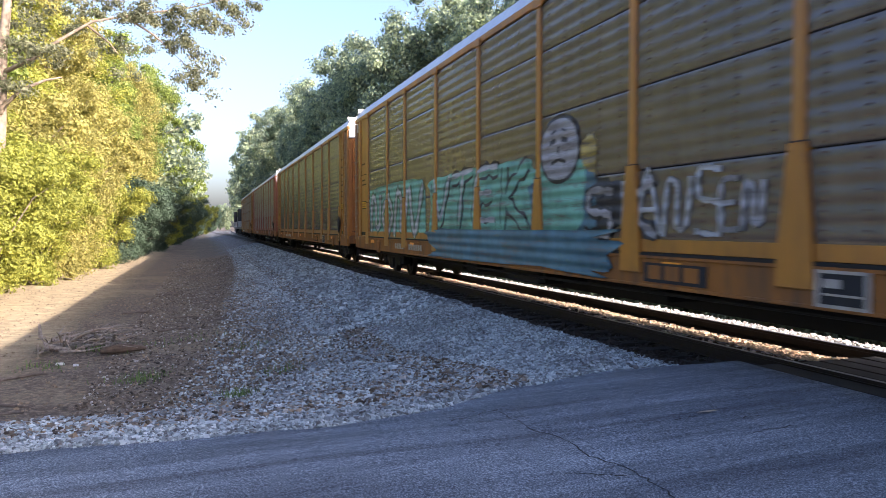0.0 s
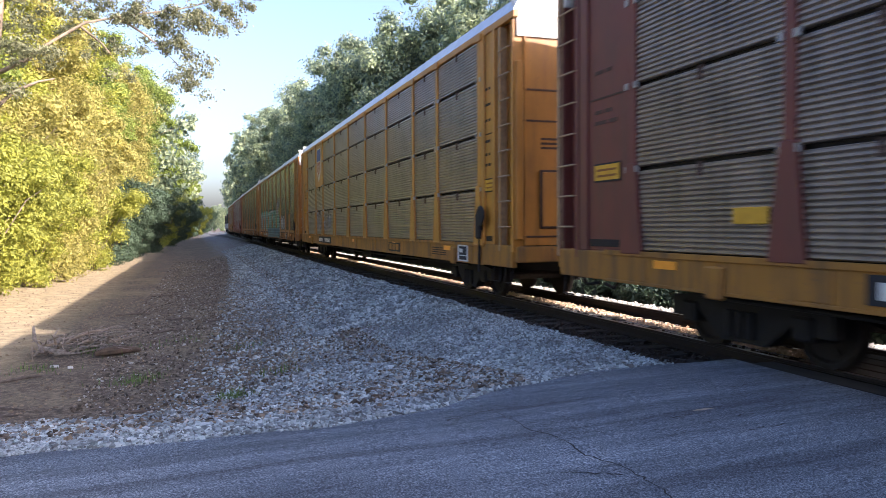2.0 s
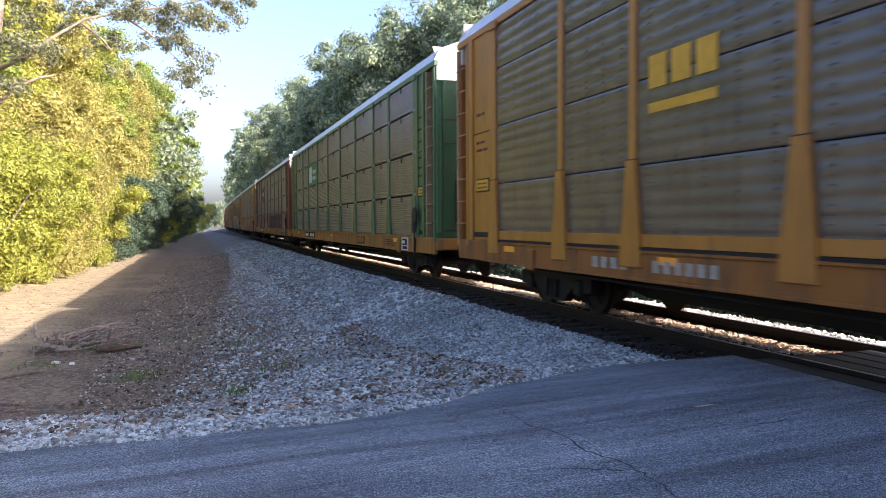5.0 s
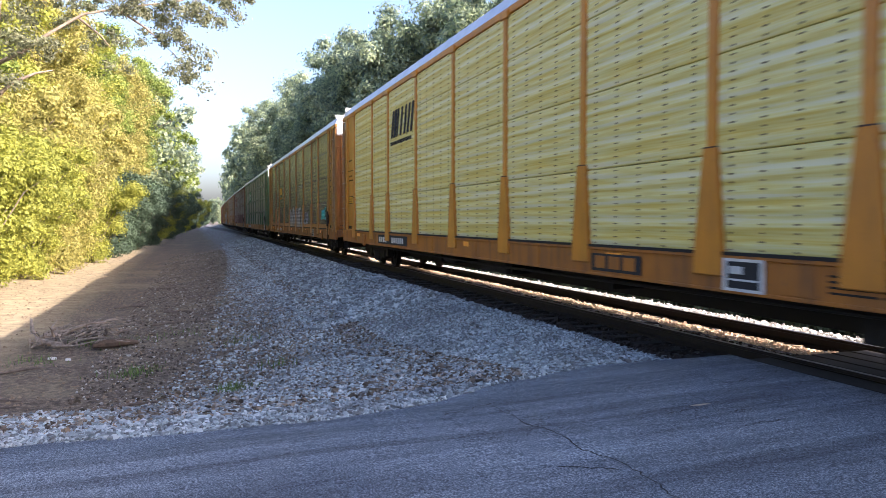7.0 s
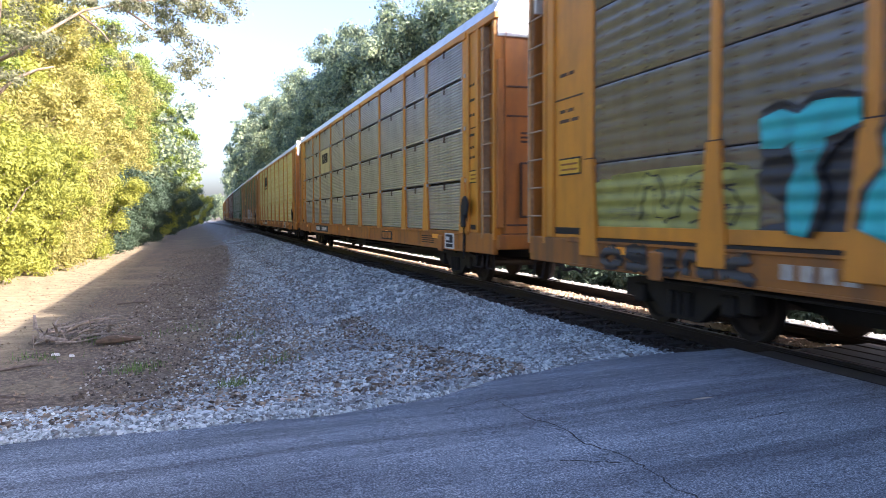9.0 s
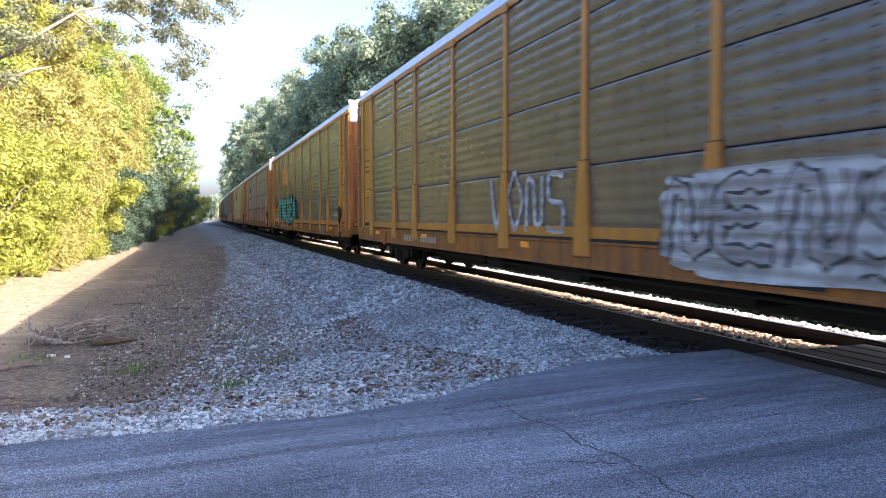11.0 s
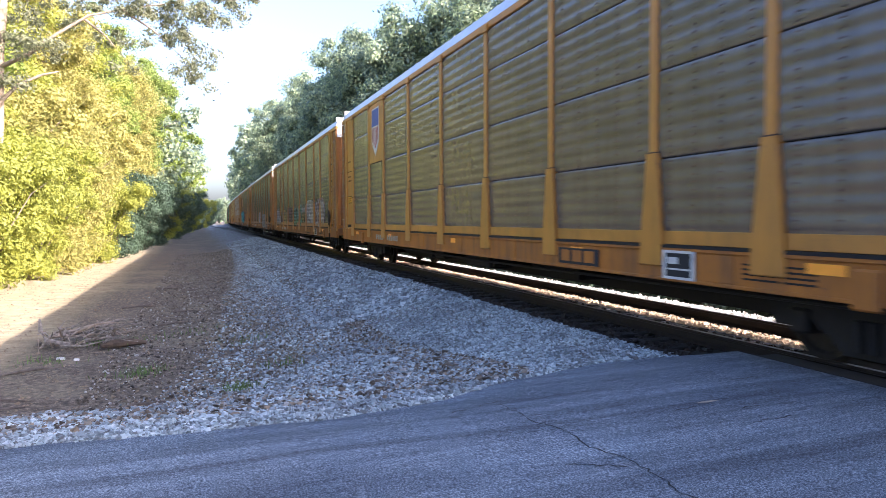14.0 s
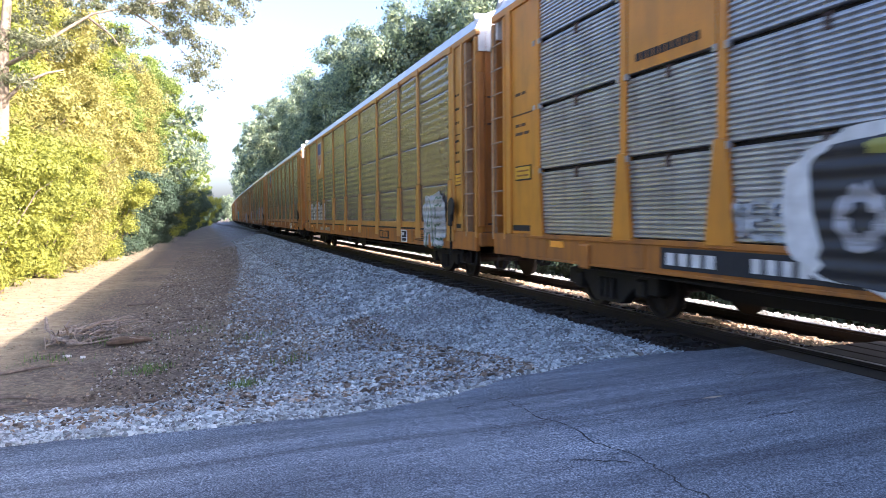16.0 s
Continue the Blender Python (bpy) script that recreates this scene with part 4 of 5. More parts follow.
def build_train():
    half = BODY / 2
    B, G, D, C = PANEL_BROWN, PANEL_GREY, PANEL_DARK, PANEL_CREAM
    spec = {
        -3: ("slit", D, PAINT_TAN, PAINT_SILL_B, PAINT_RED, "weathered brown autorack car behind the locomotives"),
        -2: ("dotted", G, PAINT_RUSTRED, PAINT_SILL, PAINT_RUSTRED, "autorack car with pale panels and rust-red ends"),
        -1: ("dotted", B, PAINT_YELLOW, PAINT_SILL, PAINT_ORANGE, "brown autorack car with yellow posts and orange end doors"),
        0: ("dotted", B, PAINT_YELLOW, PAINT_SILL, PAINT_ORANGE, "brown autorack car with yellow posts and mint green graffiti"),
        1: ("slit", D, PAINT_TAN, PAINT_SILL_B, PAINT_TAN, "dark brown slatted autorack car with tan posts and a shield"),
        2: ("slit", D, PAINT_RED, PAINT_SILL_B, PAINT_RED, "dark slatted autorack car with oxide red posts and ends"),
        3: ("slit", D, PAINT_GREEN, PAINT_SILL_B, PAINT_GREEN, "dark slatted autorack car with green posts and green sign"),
        4: ("dotted", B, PAINT_YELLOW, PAINT_SILL, PAINT_ORANGE, "brown autorack car with yellow posts and black and white graffiti"),
        5: ("dotted", C, PAINT_GOLD, PAINT_SILL_GOLD, PAINT_ORANGE, "clean pale yellow autorack car with orange-yellow posts"),
        6: ("slit", G, PAINT_GOLD, PAINT_SILL_GOLD, PAINT_ORANGE, "grey slatted autorack car with bright yellow posts"),
        7: ("dotted", B, PAINT_GOLD, PAINT_SILL, PAINT_ORANGE, "brown autorack car with yellow posts and teal graffiti"),
        8: ("dotted", B, PAINT_YELLOW, PAINT_SILL, PAINT_ORANGE, "brown autorack car with a white graffiti tag"),
        9: ("dotted", B, PAINT_YELLOW, PAINT_SILL, PAINT_ORANGE, "brown autorack car with silver graffiti between yellow posts"),
        10: ("dotted", B, PAINT_TAN, PAINT_SILL_GOLD, PAINT_ORANGE, "brown autorack car with tan posts and a shield sign"),
        11: ("dotted", B, PAINT_TAN, PAINT_SILL_GOLD, PAINT_ORANGE, "brown autorack car with white rounded graffiti and a shield"),
        12: ("slit", G, PAINT_GOLD, PAINT_SILL_GOLD, PAINT_ORANGE, "grey slatted autorack car with bright yellow posts and black graffiti"),
    }
    for n, (kind, pa, po, si, do, label) in spec.items():
        car, posts = autorack(kind, pa, po, si, do, label)
        top = EAVE - 0.12
        CARS.append((car, FRONT - n * PITCH - half + {12: 0.6, 1: 0.2, 3: 0.1, 9: -0.1}.get(n, 0.0)))
        base = DECK_Z
        if n == 0:
            blot(car, 11.1, base - 0.3, 6.3, 1.9, S_MINT, 1, 0.038, 0.10, 0.25)
            letters(car, "nonv", 10.9, base + 0.1, 6.0, 1.35, S_WHITE, S_GREEN, 0.14, 2.0, 0.044, 1)
            blot(car, 4.5, base + 0.0, 5.9, 1.55, S_MINT, 2, 0.038, 0.14, 0.35)
            blot(car, 4.3, base - 0.36, 8.4, 0.62, S_BLUE, 5, 0.090, 0.3, 0.3)
            letters(car, "vtek", 4.3, base + 0.35, 5.6, 1.2, S_MINT, S_BLACK, 0.17, 1.6, 0.044, 2)
            letters(car, "vte", 4.2, base + 0.5, 4.1, 1.1, S_WHITE, None, 0.09, 1.0, 0.052, 2)
            blot(car, -1.2, base + 0.0, 2.2, 1.25, S_BLUE, 6, 0.042, 0.2, 0.4)
            blot(car, -1.5, base + 0.2, 1.6, 1.3, S_MINT, 7, 0.045, 0.15, 0.6)
            head(car, -1.7, base + 1.08, 1.2, 0.95)
            blot(car, -2.95, base + 0.95, 0.45, 0.75, S_GOLD, 8, 0.04, 0.25, 0.8)
            blot(car, -3.0, base + 0.25, 1.1, 0.75, S_BLACK, 9, 0.04, 0.3, 0.6)
            letters(car, "sk", -3.05, base + 0.2, 1.9, 0.7, S_GREY, S_BLACK, 0.13, 1.9, 0.05, 3)
            letters(car, "ans", -4.4, base + 0.25, 1.75, 0.8, S_WHITE, None, 0.13, 1.5, 0.046, 6)
            letters(car, "en", -6.0, base + 0.3, 0.7, 0.55, S_GREY, None, 0.2, 1.0, 0.044, 4)
        if n in (1, 10, 11):
            sign(car, posts[2] + 0.1, posts[1] - 0.1, DECK_Z + 2.15, top, PAINT_TAN, "tan sign panel high on the side")
            shield(car, (posts[1] + posts[2]) / 2, DECK_Z + 2.35, 0.95, 1.5)
        if n == 1:
            letters(car, "tosen", posts[1] - 0.2, base + 0.25, 3.6, 0.7, S_GREY, None, 0.12, 1.0, 0.04, 12)
        if n == 2:
            sign(car, posts[3] + 0.12, posts[2] - 0.12, DECK_Z + 2.17, DECK_Z + 3.3, RED, "faded red sign panel high on the side")
            bars(car, "sign_lettering", WHITE, posts[2] - 1.2, DECK_Z + 2.6, (0.2, 0.2, 0.2, 0.2, 0.2), 0.3, 0.1, x=-HALF - 0.049)
            blot(car, -0.3, base + 0.0, 8.4, 0.95, S_BLACK, 14, 0.0405, 0.15, 0.2)
            blot(car, 2.9, base + 0.35, 1.9, 0.55, S_GREY, 15, 0.040, 0.3, 0.6)
            for p, w in zip(posts, BAYS):
                sign(car, p - w + 0.25, p - w + 0.75, DECK_Z + 0.36, DECK_Z + 0.53, YELLOW_MARK, "yellow reflector plate", -HALF - 0.046)
        if n == 3:
            sign(car, posts[3] + 0.12, posts[2] - 0.12, DECK_Z + 2.17, DECK_Z + 3.19, GREEN_SIGN, "green sign panel high on the side")
            bm = bmesh.new()
            q, top = posts[2] - 0.35, DECK_Z + 3.2
            prism(bm, ((q, top - 0.9), (q, top - 0.15), (q - 0.75, top - 0.15), (q - 0.9, top - 0.35), (q - 0.7, top - 0.5), (q - 0.9, top - 0.65), (q - 0.7, top - 0.9)), -HALF - 0.056, -HALF - 0.046)
            part("emblem", bm, WHITE, car, "white block emblem")
            bars(car, "sign_lettering", WHITE, q - 1.05, top - 0.5, (0.1,) * 8, 0.16, 0.03, x=-HALF - 0.049)
            bars(car, "sign_lettering", WHITE, q - 1.05, top - 0.8, (0.1,) * 7, 0.16, 0.03, x=-HALF - 0.049)
        if n == 4:
            blot(car, 1.5, base + 0.02, 6.0, 0.85, S_BLACK, 21, 0.038, 0.2, 0.4)
            letters(car, "nosea", 1.5, base + 0.08, 6.1, 0.85, S_GREY, S_WHITE, 0.26, 1.45, 0.046, 21)
            letters(car, "so", -4.9, base + 0.15, 1.0, 0.6, S_GREY, None, 0.16, 1.0, 0.044, 22)
            bars(car, "sign_lettering", YELLOW_MARK, posts[2] - 0.35, top - 2.0, (0.35, 0.35, 0.35), 0.4, 0.1, x=-HALF - 0.036)
            bars(car, "sign_lettering", YELLOW_MARK, posts[2] - 0.35, top - 2.3, (1.25,), 0.12, 0.1, x=-HALF - 0.036)
            letters(car, "ane", -9.85, base + 0.42, 1.25, 0.42, S_TEAL, None, 0.26, 1.0, 0.042, 23)
        if n == 5:
            for q, w in ((0.35, 0.16), (0.6, 0.22), (0.9, 0.12), (1.25, 0.15), (1.62, 0.15), (1.95, 0.14), (2.25, 0.16)):
                bm = bmesh.new()
                yy, lean = posts[2] - q, 0.22
                prism(bm, ((yy, DECK_Z + 2.66), (yy - lean, DECK_Z + 3.4), (yy - lean - w, DECK_Z + 3.4), (yy - w, DECK_Z + 2.66)), -HALF - 0.046, -HALF - 0.036)
                part("company_emblem", bm, BLACK, car, "slanted black bar of the emblem")
            bars(car, "sign_lettering", STEEL, posts[2] - 0.3, DECK_Z + 2.46, (0.09,) * 16, 0.09, 0.04, x=-HALF - 0.04)
        if n == 6:
            sign(car, posts[3] + 0.3, posts[2] - 0.3, DECK_Z + 2.2, DECK_Z + 3.2, PANEL_PALE, "pale yellow sign panel high on the side")
            bars(car, "sign_lettering", STEEL, posts[2] - 0.75, DECK_Z + 2.6, (0.36, 0.36, 0.36), 0.4, 0.1, x=-HALF - 0.049)
        if n == 7:
            sign(car, posts[3] + 0.12, posts[2] - 0.12, DECK_Z + 2.17, DECK_Z + 3.19, PAINT_GOLD, "yellow sign panel high on the side")
            blot(car, 11.15, base + 0.06, 3.1, 0.82, S_LIME, 31, 0.040, 0.14, 0.2)
            letters(car, "ns", 10.2, base + 0.3, 2.0, 0.5, S_LIME, S_BLACK, 0.16, 1.35, 0.046, 31)
            blot(car, 8.15, base - 0.02, 8.2, 1.3, S_BLACK, 33, 0.040, 0.22, 0.4)
            letters(car, "taksea", 8.0, base + 0.1, 7.4, 1.22, S_TEAL, S_BLACK, 0.30, 1.5, 0.092, 33)
            letters(car, "ossnk", 11.0, base - 0.34, 3.0, 0.26, S_BLACK, None, 0.24, 1.0, 0.07, 35)
        if n == 8:
            blot(car, -3.5, base - 0.3, 3.7, 1.15, S_WHITE, 41, 0.090, 0.2, 0.35)
            letters(car, "nens", -3.5, base - 0.1, 3.6, 0.85, S_GREY, S_BLACK, 0.2, 1.5, 0.096, 41)
            letters(car, "vons", 1.9, base + 0.1, 3.0, 0.95, S_WHITE, None, 0.14, 1.0, 0.044, 43)
        if n == 9:
            blot(car, -4.35, base + 0.0, 2.7, 1.32, S_BLACK, 50, 0.038, 0.12, 0.4)
            blot(car, -4.42, base + 0.1, 2.55, 1.22, S_WHITE, 51, 0.042, 0.16, 0.4)
            letters(car, "naset", -4.5, base + 0.18, 2.4, 1.05, S_GREY, S_BLACK, 0.22, 1.35, 0.046, 51)
            letters(car, "sao", 1.3, base + 0.05, 3.9, 0.95, S_GREEN, S_MINT, 0.16, 1.5, 0.044, 53)
            letters(car, "v", -2.75, base + 0.3, 0.75, 0.4, S_GOLD, None, 0.35, 1.0, 0.044, 54)
            letters(car, "sens", -2.5, base + 0.78, 1.4, 0.2, S_GREY, None, 0.18, 1.0, 0.044, 55)
            blot(car, -7.5, base + 0.1, 2.6, 1.25, S_RED, 56, 0.040, 0.2, 0.5)
            letters(car, "seno", -7.6, base + 0.1, 2.6, 1.1, S_GREY, None, 0.2, 1.0, 0.046, 57)
            letters(car, "onosen", 11.1, base + 0.05, 2.5, 1.0, S_GREY, None, 0.16, 1.0, 0.044, 58)
            letters(car, "oso", 9.15, base + 0.1, 1.2, 0.45, S_GREY, None, 0.16, 1.0, 0.094, 59)
            letters(car, "oonse", 4.1, base + 0.25, 2.7, 0.8, S_RED, None, 0.16, 1.0, 0.044, 61)
            letters(car, "naven", 7.1, base + 0.15, 2.7, 0.8, S_GOLD, None, 0.2, 1.0, 0.044, 60)
        if n == 11:
            arches(car, posts[0] - 0.35, ((0.6, 1.05), (0.4, 0.85), (0.5, 1.0), (0.75, 1.05), (0.55, 0.9), (0.6, 1.0)))
            blot(car, -9.6, base - 0.42, 1.75, 1.3, S_WHITE, 63, 0.088, 0.2, 0.6)
            letters(car, "ae", -9.7, base - 0.38, 1.5, 1.15, S_WHITE, S_GREEN, 0.2, 1.7, 0.094, 63)
        if n == 12:
            sign(car, posts[2] + 0.1, posts[1] - 0.1, DECK_Z + 2.17, DECK_Z + 3.3, PAINT_GOLD, "bright yellow sign panel high on the side")
            bars(car, "sign_lettering", BLACK, posts[1] - 0.3, DECK_Z + 2.3, (0.1,) * 10, 0.1, 0.03, x=-HALF - 0.05)
            blot(car, 5.65, base - 0.38, 7.6, 1.5, WHITE, 71, 0.092, 0.10, 0.35)
            blot(car, 5.52, base - 0.35, 7.3, 1.40, S_BLACK, 72, 0.096, 0.10, 0.35)
            letters(car, "oosen", 5.2, base + 0.03, 2.9, 0.5, S_GREY, None, 0.3, 1.0, 0.102, 73)
            letters(car, "kae", 2.0, base + 0.0, 3.4, 0.8, WHITE, None, 0.16, 1.0, 0.102, 75)
            blot(car, 4.9, base + 0.82, 0.7, 0.14, S_LIME, 74, 0.1, 0.2, 0.7)
            letters(car, "nes", 6.6, base + 0.06, 0.85, 0.42, S_WHITE, None, 0.26, 1.0, 0.05, 77)


def locomotive(label):
    loco = tagged(new("locomotive"), label, "locomotive", "locomotives of the freight train")
    paint_dark = shared("loco_paint", lambda: paint("black_engine_paint", (0.02, 0.02, 0.024), 0.3))
    bm = bmesh.new()
    box(bm, -1.5, 1.5, -10.6, 10.6, 1.05, 1.4, 0.04)
    part("frame_deck", bm, paint_dark, loco)
    bm = bmesh.new()
    box(bm, -0.95, 0.95, -10.0, 5.6, 1.4, 4.2, 0.12)
    box(bm, -1.3, 1.3, -9.6, -6.2, 3.6, 4.5, 0.15)
    box(bm, -0.8, 0.8, 8.6, 10.2, 1.4, 3.0, 0.15)
    part("hood", bm, paint_dark, loco)
    bm = bmesh.new()
    box(bm, -1.5, 1.5, 5.6, 8.6, 1.4, 4.45, 0.12)
    part("cab", bm, paint_dark, loco)
    bm = bmesh.new()
    box(bm, -1.53, -1.49, 6.0, 7.0, 3.1, 3.9)
    box(bm, -1.53, -1.49, 7.2, 8.2, 3.1, 3.9)
    part("cab_window", bm, plain("dark_window_glass", (0.03, 0.04, 0.05), 0.1), loco)
    bm = bmesh.new()
    for k in range(12):
        box(bm, -1.0, -0.94, -9 + k * 1.1, -8.2 + k * 1.1, 1.6, 3.4, 0.01)
    part("hood_door", bm, paint_dark, loco)
    bm = bmesh.new()
    box(bm, -1.4, 1.4, -3.2, 3.2, 0.35, 1.05, 0.15)
    part("fuel_tank", bm, STEEL, loco)
    bm = bmesh.new()
    for k in range(16):
        tube(bm, [(-1.45, -10 + k, 1.4), (-1.45, -10 + k, 2.3)], [0.02, 0.02], 5)
    tube(bm, [(-1.45, -10, 2.3), (-1.45, 5.4, 2.3)], [0.02, 0.02], 5)
    part("handrail", bm, WHITE, loco)
    for y in (-7.0, -4.9, 4.9, 7.0):
        truck(loco, y)
    return loco


# ---- plants ----
def leaf_cloud(name, clumps, per, leaf, seed, material, flat=0.75):
    """Leaves, each a bent pointed blade, massed round clump centres: (x, y, z, radius)."""
    rng = np.random.default_rng(seed)
    cl = np.array(clumps)
    n = len(cl) * per
    d = rng.normal(size=(n, 3))
    d /= np.linalg.norm(d, axis=1, keepdims=True)
    c = np.repeat(cl, per, 0)
    p = c[:, :3] + d * (c[:, 3] * (0.35 + 0.75 * np.abs(rng.normal(size=n)) ** 0.8))[:, None] * np.array((1, 1, flat))
    nrm = d * 1.0 + rng.normal(size=(n, 3)) * 0.38 + np.array((0, 0, 0.3))
    nrm /= np.linalg.norm(nrm, axis=1, keepdims=True)
    u = np.cross(nrm, rng.normal(size=(n, 3)))
    u /= np.linalg.norm(u, axis=1, keepdims=True)
    w = np.cross(nrm, u)
    s = (leaf * rng.uniform(0.6, 1.4, n))[:, None]
    v = np.stack([p - u * s, p + w * s * 0.5 + nrm * s * 0.15, p + u * s, p - w * s * 0.5 + nrm * s * 0.15], 1).reshape(-1, 3)
    f = np.arange(4 * n).reshape(-1, 4)
    return soup(name, v, f, material)


def tree_parts(seed, height, spread, base, clump_n, per, leaf, material, bark, trunk_r=0.22, lean=0.0):
    """Trunk with limbs, and a crown of leaf clumps along the limbs' ends, as two meshes."""
    rnd = random.Random(seed)
    bm = bmesh.new()
    pts = [Vector((lean * (k / 5) ** 1.5 + rnd.uniform(-0.25, 0.25) * (k > 0), rnd.uniform(-0.25, 0.25) * (k > 0), height * 0.9 * k / 5)) for k in range(6)]
    tube(bm, pts, [trunk_r * (1 - 0.16 * k) for k in range(6)], 8)
    clumps = []
    for i in range(clump_n):
        t = base + (1 - base) * ((i + rnd.random()) / clump_n)
        k = min(4, int(t * 5))
        root = pts[k].lerp(pts[k + 1], t * 5 - k)
        a = i * 2.4 + rnd.uniform(-0.5, 0.5)
        out = spread * rnd.uniform(0.35, 1.0) * math.sin(math.pi * min(1, 0.12 + 0.95 * (1 - (t - base) / (1 - base)) ** 0.75)) ** 0.7
        end = Vector((root.x + math.cos(a) * out, root.y + math.sin(a) * out, root.z + out * rnd.uniform(0.05, 0.5)))
        mid = root.lerp(end, 0.5) + Vector((rnd.uniform(-0.2, 0.2), rnd.uniform(-0.2, 0.2), -0.1 * out))
        r = trunk_r * 0.3 * (1.1 - t)
        tube(bm, [root, mid, end], [r + 0.02, r * 0.6 + 0.012, 0.012], 5)
        rad = spread * rnd.uniform(0.10, 0.22)
        clumps.append((*end, rad))
        for _ in range(3):
            q = mid.lerp(end, rnd.uniform(-0.2, 1.1)) + Vector((rnd.uniform(-1, 1), rnd.uniform(-1, 1), rnd.uniform(-0.6, 1.0))) * rad * 1.6
            clumps.append((*q, rad * rnd.uniform(0.45, 0.85)))
    return data("trunk", bm, bark, smooth=True), leaf_cloud("crown", clumps, per, leaf, seed, material)


def plant(name, meshes, m, label, category, group=""):
    root = tagged(new(name), label, category, group)
    root.matrix_basis = m
    put("trunk", meshes[0], root)
    put("crown", meshes[1], root)
    return root


def shrub_parts(seed, height, spread, stems, per, leaf, material):
    """Arching stems from the ground with leaves from foot to top."""
    rnd = random.Random(seed)
    bm = bmesh.new()
    clumps = []
    for i in range(stems):
        a = 2 * math.pi * i / stems + rnd.uniform(-0.3, 0.3)
        out, h = spread * rnd.uniform(0.25, 1.0), height * rnd.uniform(0.55, 1.0)
        p = [Vector((math.cos(a) * out * q, math.sin(a) * out * q, h * (1 - (1 - q) ** 1.7))) for q in (0, 0.3, 0.65, 1.0)]
        tube(bm, p, [0.035, 0.028, 0.018, 0.008], 5)
        for q in (0.12, 0.3, 0.45, 0.6, 0.75, 0.88, 1.0):
            z = h * (1 - (1 - q) ** 1.7)
            c = Vector((math.cos(a) * out * q, math.sin(a) * out * q, z)) + Vector((rnd.uniform(-1, 1), rnd.uniform(-1, 1), rnd.uniform(-0.6, 0.6))) * 0.55
            clumps.append((c.x, c.y, max(0.25, c.z), rnd.uniform(0.2, 0.5) * spread * 0.34))
    return data("stems", bm, BARK), leaf_cloud("crown", clumps, per, leaf, seed, material, 0.85)


